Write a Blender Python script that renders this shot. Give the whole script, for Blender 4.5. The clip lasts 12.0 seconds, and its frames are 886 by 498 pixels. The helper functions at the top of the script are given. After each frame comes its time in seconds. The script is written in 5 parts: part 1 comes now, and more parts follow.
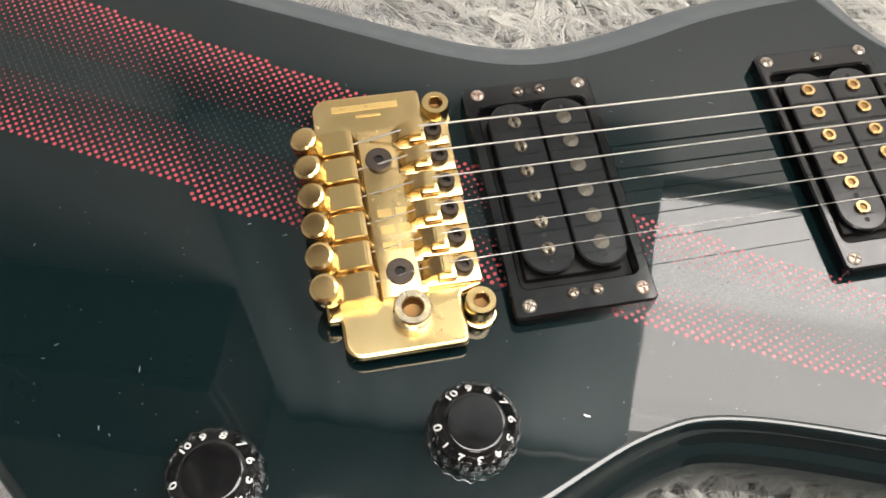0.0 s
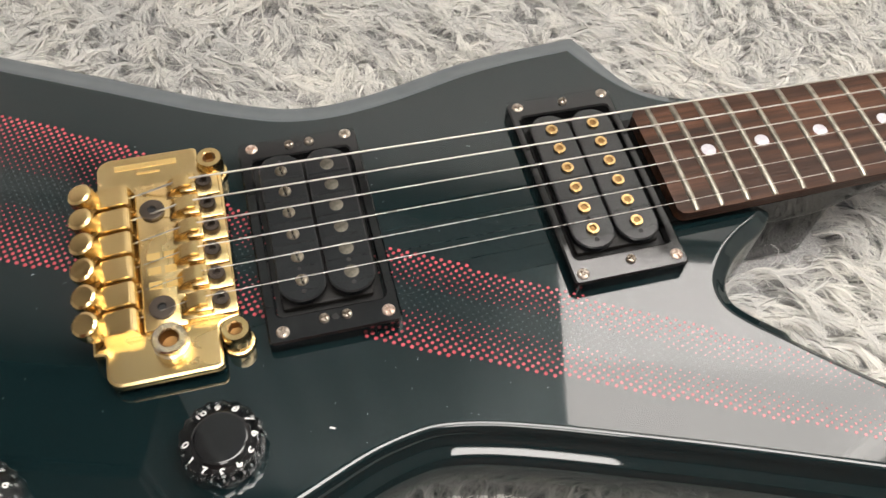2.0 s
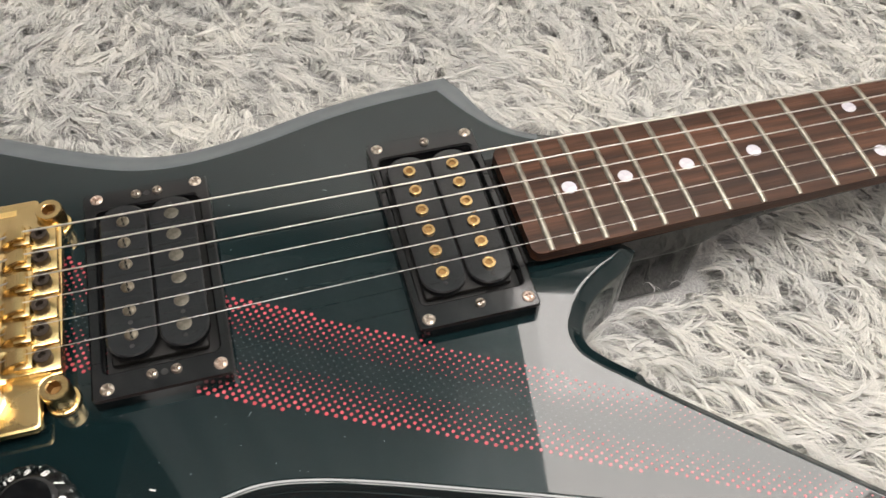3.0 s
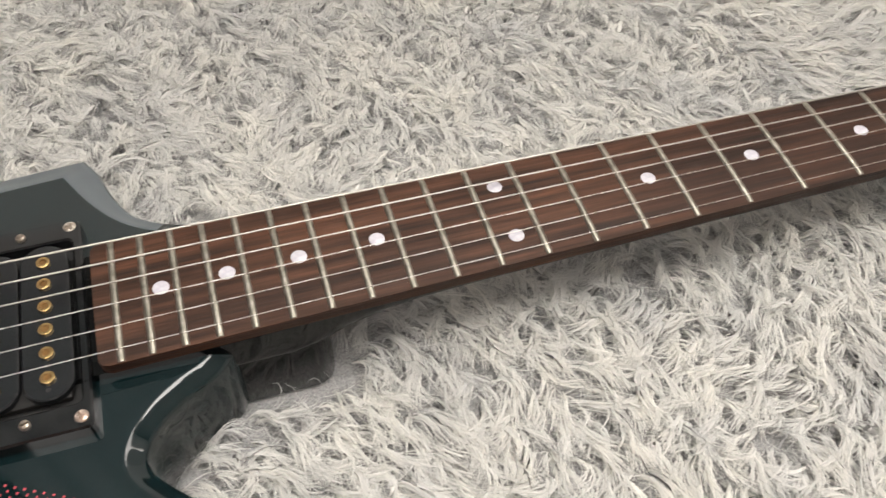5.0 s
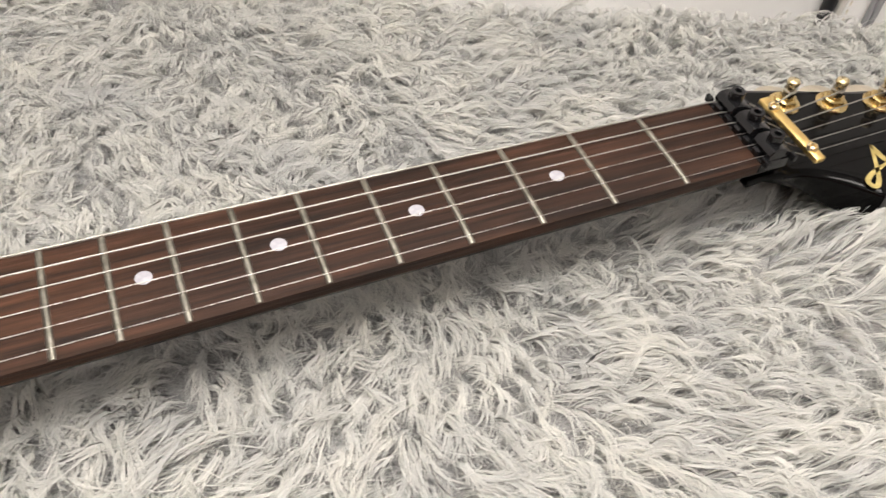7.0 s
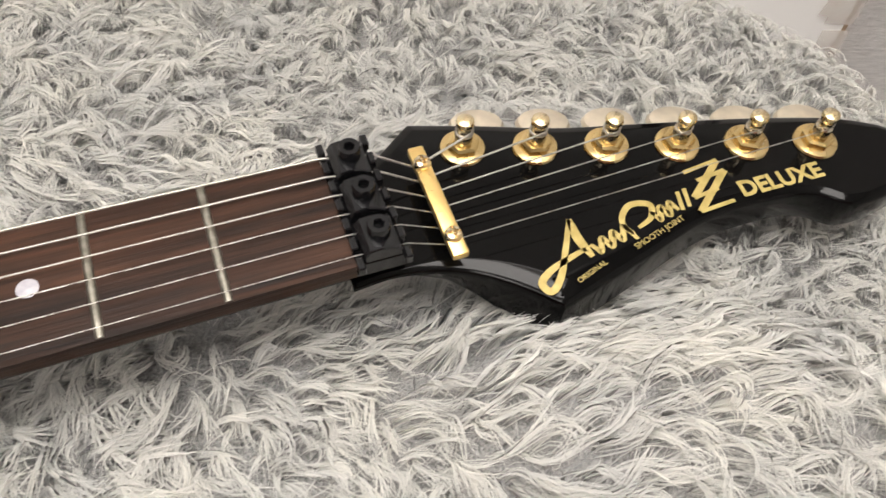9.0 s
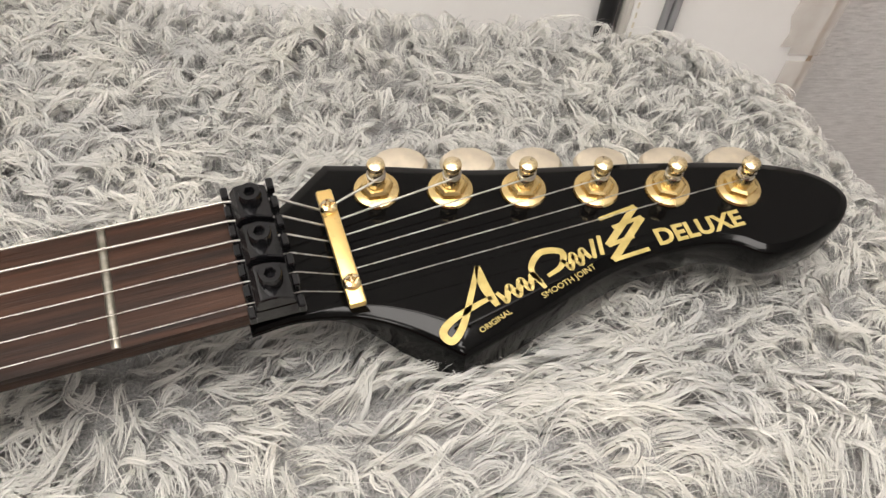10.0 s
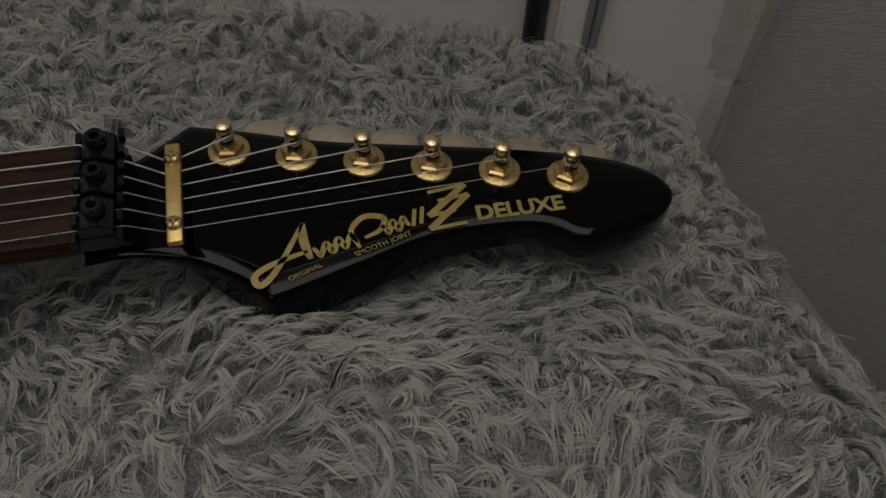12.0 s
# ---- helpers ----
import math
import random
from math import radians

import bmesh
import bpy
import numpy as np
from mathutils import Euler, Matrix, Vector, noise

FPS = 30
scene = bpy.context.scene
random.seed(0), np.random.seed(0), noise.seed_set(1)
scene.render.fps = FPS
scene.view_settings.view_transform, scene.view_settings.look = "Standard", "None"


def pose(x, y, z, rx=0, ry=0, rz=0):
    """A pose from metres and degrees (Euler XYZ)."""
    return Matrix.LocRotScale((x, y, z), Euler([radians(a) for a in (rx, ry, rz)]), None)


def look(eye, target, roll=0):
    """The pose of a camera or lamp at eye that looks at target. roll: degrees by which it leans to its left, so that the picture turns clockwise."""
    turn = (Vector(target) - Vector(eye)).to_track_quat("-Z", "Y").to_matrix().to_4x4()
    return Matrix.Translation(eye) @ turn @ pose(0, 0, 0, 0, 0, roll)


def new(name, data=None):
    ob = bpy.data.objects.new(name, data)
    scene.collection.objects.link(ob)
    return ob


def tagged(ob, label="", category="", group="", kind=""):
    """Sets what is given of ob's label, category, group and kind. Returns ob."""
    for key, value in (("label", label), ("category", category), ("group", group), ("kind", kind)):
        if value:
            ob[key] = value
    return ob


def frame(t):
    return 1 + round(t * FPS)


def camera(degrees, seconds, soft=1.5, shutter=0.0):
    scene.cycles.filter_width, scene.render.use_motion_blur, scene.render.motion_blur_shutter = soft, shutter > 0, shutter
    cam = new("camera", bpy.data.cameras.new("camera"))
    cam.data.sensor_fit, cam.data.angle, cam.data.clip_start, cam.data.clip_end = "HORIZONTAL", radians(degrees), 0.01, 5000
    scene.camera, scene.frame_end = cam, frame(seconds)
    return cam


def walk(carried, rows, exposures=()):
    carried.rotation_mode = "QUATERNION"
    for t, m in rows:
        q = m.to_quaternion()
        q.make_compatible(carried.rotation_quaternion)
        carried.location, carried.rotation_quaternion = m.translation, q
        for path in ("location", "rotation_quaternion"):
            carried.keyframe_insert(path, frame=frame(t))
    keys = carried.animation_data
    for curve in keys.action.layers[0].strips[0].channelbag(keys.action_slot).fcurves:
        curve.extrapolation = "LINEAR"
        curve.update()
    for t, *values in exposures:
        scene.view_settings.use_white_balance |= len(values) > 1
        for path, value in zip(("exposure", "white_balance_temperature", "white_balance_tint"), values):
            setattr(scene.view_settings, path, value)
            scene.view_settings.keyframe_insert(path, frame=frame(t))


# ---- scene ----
cam = camera(54.52, 12.0, shutter=0.2)
PATH = [
    (0, (-0.04297, -0.14528, 0.31738), (0.0815, 0.3022, -0.5682), 5.78),
    (0.5, (-0.02561, -0.17312, 0.33157), (0.1126, 0.3044, -0.5361), 5.56),
    (1, (-0.00450, -0.19239, 0.33226), (0.1537, 0.2913, -0.5286), 6.52),
    (1.5, (0.00334, -0.19263, 0.34003), (0.1726, 0.3080, -0.5089), 6.09),
    (2, (0.02355, -0.19000, 0.33888), (0.1968, 0.3279, -0.4988), 4.98),
    (2.5, (0.05604, -0.18970, 0.33740), (0.2301, 0.3474, -0.4879), 3.57),
    (2.7, (0.06706, -0.19363, 0.33356), (0.2425, 0.3531, -0.4852), 3.11),
    (4.3, (0.17836, -0.20345, 0.33436), (0.3566, 0.3784, -0.4592), 1.59),
    (4.5, (0.19677, -0.21033, 0.32818), (0.3751, 0.3946, -0.4479), 0.60),
    (5, (0.23727, -0.20126, 0.33356), (0.4379, 0.3700, -0.4623), 2.61),
    (5.5, (0.27982, -0.20604, 0.32666), (0.4953, 0.3822, -0.4528), 2.31),
    (6, (0.33418, -0.20329, 0.32727), (0.5620, 0.3735, -0.4572), 3.15),
    (6.5, (0.37780, -0.20064, 0.32354), (0.6307, 0.3706, -0.4573), 4.70),
    (7, (0.41016, -0.20742, 0.31507), (0.6969, 0.3710, -0.4486), 6.00),
    (7.2, (0.42552, -0.20798, 0.31937), (0.7220, 0.3435, -0.4604), 7.86),
    (8.8, (0.59998, -0.15372, 0.28190), (0.8342, 0.3515, -0.5487), 5.81),
    (9, (0.61644, -0.14709, 0.27592), (0.8454, 0.3559, -0.5575), 5.56),
    (9.5, (0.64630, -0.14507, 0.28253), (0.8691, 0.3593, -0.5517), 5.49),
    (10, (0.65376, -0.14586, 0.28339), (0.8618, 0.3643, -0.5512), 4.80),
    (10.5, (0.66652, -0.15359, 0.28592), (0.8648, 0.3650, -0.5458), 4.77),
    (11, (0.69268, -0.17439, 0.28809), (0.8752, 0.3628, -0.5354), 4.26),
    (11.5, (0.71048, -0.18687, 0.28606), (0.8683, 0.3632, -0.5340), 3.43),
    (12, (0.72332, -0.19763, 0.29060), (0.8636, 0.3662, -0.5233), 2.92),
]
EXPOSURES = [(0, 1.06), (2.5, 1.07), (4.5, 0.94), (10.0, 0.86), (10.5, 0.56), (11, -0.04), (11.5, -0.88), (12, -1.77)]
walk(cam, [(t, look(eye, target, roll)) for t, eye, target, roll in PATH], EXPOSURES)
LAMP_POWER = 7.7
# Unseen added panels: one fills the fur, one streaks the rolled edge.
LAMPS = [(-0.40, -0.50, 1.50, 0.60), (-0.65, -1.60, 0.60, 0.50)]
DAYLIGHT, DAYLIGHT_COLOR = 4.5, (1.0, 0.93, 0.875)
FUR_LOCKS = 12500

# ---- world and light ----
world = bpy.data.worlds.new("world")
scene.world = world
world.use_nodes = True
world.node_tree.nodes["Background"].inputs["Color"].default_value = (0.75, 0.85, 1.0, 1)
world.node_tree.nodes["Background"].inputs["Strength"].default_value = 0.05

# The room's own axes: u runs along the back wall, v towards it; its corner of the white panel is the origin.
ROOM = Matrix.Translation((0.963, 0.112, 0.0)) @ Matrix.Rotation(radians(-17.3), 4, "Z")
FLOOR_Z, CEILING_Z = -0.70, 1.72


# ---- small tools ----
WORLD_OF = {}


def finish(bm, material, smooth=35):
    me = bpy.data.meshes.new("mesh")
    bmesh.ops.recalc_face_normals(bm, faces=bm.faces)
    bm.to_mesh(me)
    bm.free()
    me.materials.append(material)
    if smooth:
        me.polygons.foreach_set("use_smooth", [True] * len(me.polygons))
        me.set_sharp_from_angle(angle=radians(smooth))
    return me


def part(name, shape, material, parent=None, label="", at=None, smooth=35):
    """One mesh object, from a bmesh or a shared mesh, at a pose of the world, under its thing or part."""
    me = shape if isinstance(shape, bpy.types.Mesh) else finish(shape, material, smooth)
    me.name = name
    ob = new(name, me)
    at = at or Matrix()
    WORLD_OF[ob] = at
    ob.matrix_basis = at
    if parent:
        ob.parent = parent
        ob.matrix_parent_inverse = WORLD_OF[parent].inverted()
    if label:
        ob["label"] = label
    return ob


def thing(name, label, category, at, group="", kind=""):
    ob = new(name)
    ob.empty_display_size = 0.02
    ob.matrix_basis = at
    WORLD_OF[ob] = at
    return tagged(ob, label, category, group, kind)


def spot(x, y, z, rz=0.0):
    return pose(x, y, z, 0, 0, rz)


def block(bm, x0, x1, y0, y1, z0, z1, bevel=0.0, segments=2, m=None):
    """A box between limits, with rounded edges."""
    vs = [bm.verts.new(Vector((x, y, z))) for x in (x0, x1) for y in (y0, y1) for z in (z0, z1)]
    faces = [bm.faces.new([vs[i] for i in f]) for f in ((0, 1, 3, 2), (4, 6, 7, 5), (0, 4, 5, 1), (2, 3, 7, 6), (0, 2, 6, 4), (1, 5, 7, 3))]
    if m:
        for v in vs:
            v.co = m @ v.co
    if bevel:
        edges = {e for f in faces for e in f.edges}
        bmesh.ops.bevel(bm, geom=list(edges), offset=bevel, segments=segments, affect="EDGES", profile=0.5)
    return bm


def lathe(bm, profile, sides=32, m=None, wave=None):
    """A turned form from rows of radius and height; radius 0 closes it. wave: a factor on the radius by angle."""
    rings = []
    for r, z in profile:
        if r <= 1e-7:
            rings.append([bm.verts.new((0, 0, z))])
        else:
            ring = []
            for i in range(sides):
                a = 2 * math.pi * i / sides
                k = r * (wave(a, z) if wave else 1.0)
                ring.append(bm.verts.new((k * math.cos(a), k * math.sin(a), z)))
            rings.append(ring)
    made = [v for ring in rings for v in ring]
    for a, b in zip(rings, rings[1:]):
        for i in range(sides):
            j = (i + 1) % sides
            if len(a) == 1 and len(b) > 1:
                bm.faces.new((a[0], b[i], b[j]))
            elif len(b) == 1 and len(a) > 1:
                bm.faces.new((a[i], b[0], a[j]))
            elif len(a) > 1:
                bm.faces.new((a[i], b[i], b[j], a[j]))
    if m:
        for v in made:
            v.co = m @ v.co
    return bm


def tube(bm, points, radius, sides=10, taper=None):
    """A round tube along points."""
    points = [Vector(p) for p in points]
    rings, up = [], Vector((0.03, 0.08, 1))
    for i, p in enumerate(points):
        t = (points[min(i + 1, len(points) - 1)] - points[max(i - 1, 0)]).normalized()
        a = t.cross(up).normalized()
        b = a.cross(t).normalized()
        r = radius * (taper[i] if taper else 1)
        rings.append([bm.verts.new(p + r * (math.cos(2 * math.pi * k / sides) * a + math.sin(2 * math.pi * k / sides) * b)) for k in range(sides)])
    for a, b in zip(rings, rings[1:]):
        for k in range(sides):
            bm.faces.new((a[k], a[(k + 1) % sides], b[(k + 1) % sides], b[k]))
    bm.faces.new(rings[0][::-1])
    bm.faces.new(rings[-1])
    return bm


def spline(points, steps=6):
    """A Catmull-Rom line through open points, ends included."""
    pts = [Vector(p) for p in points]
    pts = [2 * pts[0] - pts[1]] + pts + [2 * pts[-1] - pts[-2]]
    out = []
    for i in range(1, len(pts) - 2):
        a, b, c, d = pts[i - 1 : i + 3]
        for k in range(steps):
            t = k / steps
            out.append(0.5 * (2 * b + (c - a) * t + (2 * a - 5 * b + 4 * c - d) * t * t + (3 * b - a - 3 * c + d) * t**3))
    return out + [pts[-2]]


def closed_outline(runs, steps=6):
    """A closed outline from smooth runs that meet at corners (each run ends where the next begins)."""
    out = []
    for run in runs:
        out += spline(run, steps)[:-1]
    return out


def outward(line):
    """The outward normals of a closed anticlockwise line, lengthened at corners so that an offset keeps its width."""
    out, n = [], len(line)
    for i in range(n):
        a = (line[i] - line[i - 1]).normalized()
        b = (line[(i + 1) % n] - line[i]).normalized()
        na, nb = Vector((a.y, -a.x)), Vector((b.y, -b.x))
        m = na + nb
        m = m.normalized() if m.length > 1e-6 else na
        out.append(m / max(0.45, m.dot(na)))
    return out


def slab(bm, line, rows, width=None, top=True, bottom=True):
    """A solid over a closed outline: rows of offset and height from the top rim to the foot; width scales the offset point by point."""
    normals, rings = outward(line), []
    if top:
        rows = [(rows[0][0] - 0.0004, rows[0][1])] + list(rows)
    for off, z in rows:
        ring = []
        for i, (p, nrm) in enumerate(zip(line, normals)):
            w, dz = (width(p) if width else (1.0, 1.0))
            q = p + nrm * off * w
            ring.append(bm.verts.new((q.x, q.y, rows[0][1] + (z - rows[0][1]) * (dz if off != rows[-1][0] or z > rows[-1][1] else 1))))
        rings.append(ring)
    n = len(line)
    for a, b in zip(rings, rings[1:]):
        for i in range(n):
            j = (i + 1) % n
            bm.faces.new((a[i], b[i], b[j], a[j]))
    if top:
        bm.faces.new(rings[0])
    if bottom:
        bm.faces.new(rings[-1][::-1])
    return bm


def rounded_rect(x0, x1, y0, y1, r, steps=5):
    out = []
    for cx, cy, a0 in ((x1 - r, y0 + r, -90), (x1 - r, y1 - r, 0), (x0 + r, y1 - r, 90), (x0 + r, y0 + r, 180)):
        for k in range(steps + 1):
            a = radians(a0 + 90 * k / steps)
            out.append(Vector((cx + r * math.cos(a), cy + r * math.sin(a))))
    return out


def filleted(corners, steps=5):
    """A closed outline from rows of x, y and corner radius."""
    out, n = [], len(corners)
    for i, (x, y, r) in enumerate(corners):
        p = Vector((x, y))
        a = (Vector(corners[i - 1][:2]) - p).normalized()
        b = (Vector(corners[(i + 1) % n][:2]) - p).normalized()
        if r <= 0:
            out.append(p)
            continue
        half = a.angle(b) / 2
        d = r / math.tan(half)
        mid = p + (a + b).normalized() * (r / math.sin(half))
        s0, s1 = p + a * d - mid, p + b * d - mid
        for k in range(steps + 1):
            q = s0.lerp(s1, k / steps).normalized() * r
            out.append(mid + q)
    return out


def frame_slab(bm, outer, inner, z0, z1, lip=0.0006):
    """A flat frame between two outlines of equal count, with softened rims."""
    no, n = outward(outer), len(outer)
    rings = []
    for line, nrm, sign, zs in ((outer, no, -1, ((0, z0), (0, z1 - lip), (lip, z1))), (inner, outward(inner), 1, ((lip, z1), (0, z1 - lip), (0, z0)))):
        for off, z in zs:
            rings.append([bm.verts.new((p.x + sign * off * q.x, p.y + sign * off * q.y, z)) for p, q in zip(line, nrm)])
    rings.append(rings[0])
    for a, b in zip(rings, rings[1:]):
        for i in range(n):
            j = (i + 1) % n
            bm.faces.new((a[i], b[i], b[j], a[j]))
    return bm


def lettering(body, size, material, parent, name, at, label="", extrude=0.00004, shear=0.0, bold=0.0):
    """Built-in lettering as a mesh part."""
    cu = bpy.data.curves.new("letters", "FONT")
    cu.body, cu.size, cu.extrude, cu.align_x, cu.align_y, cu.shear, cu.offset = body, size, extrude, "CENTER", "CENTER", shear, bold
    cu.resolution_u = 3
    ob = new("letters", cu)
    bpy.context.view_layer.update()
    me = bpy.data.meshes.new_from_object(ob)
    bpy.data.objects.remove(ob)
    bpy.data.curves.remove(cu)
    me.materials.clear()
    me.materials.append(material)
    return part(name, me, material, parent, label, at)


# ---- materials ----
def material(name, color, rough=0.5, metal=0.0, spec=0.5, coat=0.0):
    m = bpy.data.materials.new(name)
    m.use_nodes = True
    b = m.node_tree.nodes["Principled BSDF"]
    b.inputs["Base Color"].default_value = (*color, 1)
    b.inputs["Roughness"].default_value = rough
    b.inputs["Metallic"].default_value = metal
    b.inputs["Specular IOR Level"].default_value = spec
    b.inputs["Coat Weight"].default_value = coat
    b.inputs["Coat Roughness"].default_value = 0.04
    return m


def node(m, kind, **values):
    n = m.node_tree.nodes.new(kind)
    for key, value in values.items():
        n.inputs[key.replace("_", " ")].default_value = value
    return n


def wire(m, a, out, b, inp):
    m.node_tree.links.new(a.outputs[out], b.inputs[inp])


def shader(m):
    return m.node_tree.nodes["Principled BSDF"]


def ramp(m, stops):
    n = m.node_tree.nodes.new("ShaderNodeValToRGB")
    while len(n.color_ramp.elements) < len(stops):
        n.color_ramp.elements.new(0.5)
    for e, (p, c) in zip(n.color_ramp.elements, stops):
        e.position, e.color = p, (*c, 1) if len(c) == 3 else c
    return n


def coords(m, scale=(1, 1, 1)):
    tc = m.node_tree.nodes.new("ShaderNodeTexCoord")
    mp = m.node_tree.nodes.new("ShaderNodeMapping")
    mp.inputs["Scale"].default_value = scale
    wire(m, tc, "Object", mp, "Vector")
    return mp


def noise_on(m, scale, detail=4.0, stretch=(1, 1, 1), rough=0.55):
    n = node(m, "ShaderNodeTexNoise", Scale=scale, Detail=detail, Roughness=rough)
    wire(m, coords(m, stretch), "Vector", n, "Vector")
    return n


def tinted(m, scale, low, high, detail=4.0, stretch=(1, 1, 1), span=(0.3, 0.7)):
    """Base colour that wanders between two tones."""
    n = noise_on(m, scale, detail, stretch)
    r = ramp(m, [(span[0], low), (span[1], high)])
    wire(m, n, "Fac", r, "Fac")
    wire(m, r, "Color", shader(m), "Base Color")
    return r


def rough_by(m, scale, low, high, detail=5.0, stretch=(1, 1, 1)):
    n = noise_on(m, scale, detail, stretch)
    r = node(m, "ShaderNodeMapRange")
    r.inputs["From Min"].default_value, r.inputs["From Max"].default_value = 0.3, 0.7
    r.inputs["To Min"].default_value, r.inputs["To Max"].default_value = low, high
    wire(m, n, "Fac", r, "Value")
    wire(m, r, "Result", shader(m), "Roughness")


def bumped(m, scale, strength, distance, detail=4.0, stretch=(1, 1, 1)):
    n = noise_on(m, scale, detail, stretch)
    b = node(m, "ShaderNodeBump", Strength=strength, Distance=distance)
    wire(m, n, "Fac", b, "Height")
    wire(m, b, "Normal", shader(m), "Normal")
    return b


# Black lacquer with a green-blue cast, fine dust and short pale scratches.
LACQUER = material("black_lacquer", (0.004, 0.011, 0.0125), 0.06, 0.0, 0.53)
speck = node(LACQUER, "ShaderNodeTexVoronoi", Scale=260.0)
speck.feature = "F1"
wire(LACQUER, coords(LACQUER), "Vector", speck, "Vector")
speck_mask = ramp(LACQUER, [(0.0, (1, 1, 1)), (0.035, (0, 0, 0))])
wire(LACQUER, speck, "Distance", speck_mask, "Fac")
speck_pick = noise_on(LACQUER, 60.0, 2.0)
speck_few = ramp(LACQUER, [(0.58, (0, 0, 0)), (0.66, (1, 1, 1))])
wire(LACQUER, speck_pick, "Fac", speck_few, "Fac")
speck_mul = node(LACQUER, "ShaderNodeMath")
speck_mul.operation = "MULTIPLY"
wire(LACQUER, speck_mask, "Color", speck_mul, 0)
wire(LACQUER, speck_few, "Color", speck_mul, 1)
speck_mix = node(LACQUER, "ShaderNodeMix")
speck_mix.data_type = "RGBA"
speck_mix.inputs["A"].default_value = (0.0029, 0.0084, 0.0094, 1)
speck_mix.inputs["B"].default_value = (0.09, 0.10, 0.10, 1)
LACQUER.node_tree.links.new(speck_mul.outputs[0], speck_mix.inputs["Factor"])
LACQUER.node_tree.links.new(speck_mix.outputs["Result"], shader(LACQUER).inputs["Base Color"])
rough_by(LACQUER, 35.0, 0.015, 0.05, 6.0)
bumped(LACQUER, 14.0, 0.04, 0.002, 2.0)

# Rougher lacquer of the arm bevel, its pale sheen put into the colour.
DULL_SHEEN_LACQUER = material("dull_sheen_lacquer", (0.066, 0.078, 0.084), 0.42)
rough_by(DULL_SHEEN_LACQUER, 60.0, 0.34, 0.5, 6.0)
HEAD_LACQUER = material("headstock_lacquer", (0.0022, 0.0022, 0.0022), 0.08, 0.0, 0.15)
rough_by(HEAD_LACQUER, 50.0, 0.05, 0.12, 6.0)
NECK_BLACK = material("neck_black", (0.003, 0.0033, 0.0033), 0.12, 0.0, 0.16)
rough_by(NECK_BLACK, 30.0, 0.03, 0.09)
RED_INK = material("red_ink", (0.27, 0.045, 0.055), 0.07)
rough_by(RED_INK, 35.0, 0.04, 0.1, 6.0)
GREY_INK = material("grey_ink", (0.06, 0.065, 0.068), 0.07)

GOLD = material("gold_plate", (0.90, 0.62, 0.22), 0.16, 1.0)
tinted(GOLD, 45.0, (0.62, 0.45, 0.19), (0.72, 0.56, 0.29), 4.0)
rough_by(GOLD, 60.0, 0.18, 0.30, 4.0)
bumped(GOLD, 160.0, 0.03, 0.0005)
WORN_GOLD = material("worn_gold", (0.80, 0.68, 0.45), 0.25, 1.0)
tinted(WORN_GOLD, 160.0, (0.62, 0.56, 0.46), (0.88, 0.70, 0.36), 6.0)
rough_by(WORN_GOLD, 140.0, 0.14, 0.38)
KEY_GOLD = material("pale_worn_gold", (0.60, 0.53, 0.42), 0.34, 0.75)
tinted(KEY_GOLD, 160.0, (0.52, 0.46, 0.37), (0.68, 0.60, 0.47), 5.0)
WORN_BRASS = material("rusty_gold", (0.55, 0.36, 0.15), 0.26, 1.0)
tinted(WORN_BRASS, 300.0, (0.42, 0.26, 0.11), (0.72, 0.52, 0.24), 5.0)
SATIN_GOLD = material("satin_gold", (0.86, 0.62, 0.25), 0.32, 1.0)
rough_by(SATIN_GOLD, 300.0, 0.26, 0.42, 5.0, (1, 8, 1))
LOGO_GOLD = material("gold_leaf", (0.62, 0.47, 0.13), 0.38, 0.35)
tinted(LOGO_GOLD, 220.0, (0.36, 0.275, 0.085), (0.52, 0.41, 0.155))
STEEL = material("string_steel", (0.50, 0.485, 0.45), 0.34, 1.0)
rough_by(STEEL, 300.0, 0.2, 0.4)
WOUND = material("wound_nickel", (0.40, 0.385, 0.355), 0.42, 1.0)
FRET = material("fret_nickel", (0.50, 0.47, 0.40), 0.36, 1.0)
tinted(FRET, 260.0, (0.17, 0.16, 0.13), (0.36, 0.34, 0.29), 6.0)
rough_by(FRET, 200.0, 0.32, 0.55)
SCREW = material("screw_nickel", (0.33, 0.30, 0.25), 0.42, 1.0)
tinted(SCREW, 500.0, (0.22, 0.18, 0.15), (0.48, 0.44, 0.38), 5.0)
RUSTY = material("tarnished_screw", (0.42, 0.33, 0.27), 0.45, 1.0)
tinted(RUSTY, 600.0, (0.30, 0.20, 0.15), (0.55, 0.48, 0.42), 5.0)
# Gold socket insides, darkened to carry the shade of the recess.
SOCKET_SHADE = material("socket_shade", (0.24, 0.14, 0.055), 0.5, 1.0)
SLUG = material("tarnished_slug", (0.12, 0.11, 0.085), 0.55, 0.7)
tinted(SLUG, 700.0, (0.05, 0.046, 0.036), (0.11, 0.102, 0.082), 5.0)
DULL_SCREW = material("dull_brass_screw", (0.36, 0.31, 0.23), 0.42, 1.0)
tinted(DULL_SCREW, 600.0, (0.12, 0.105, 0.075), (0.28, 0.25, 0.20), 5.0)
DARK_STEEL = material("dark_steel", (0.075, 0.062, 0.052), 0.45, 1.0)
rough_by(DARK_STEEL, 260.0, 0.36, 0.6)
BLACK_PLASTIC = material("black_plastic", (0.007, 0.008, 0.009), 0.2)
rough_by(BLACK_PLASTIC, 120.0, 0.04, 0.13, 6.0)
tinted(BLACK_PLASTIC, 160.0, (0.003, 0.0035, 0.004), (0.012, 0.0125, 0.0125), 6.0, span=(0.45, 0.75))
BOBBIN = material("bobbin_black", (0.008, 0.009, 0.010), 0.3)
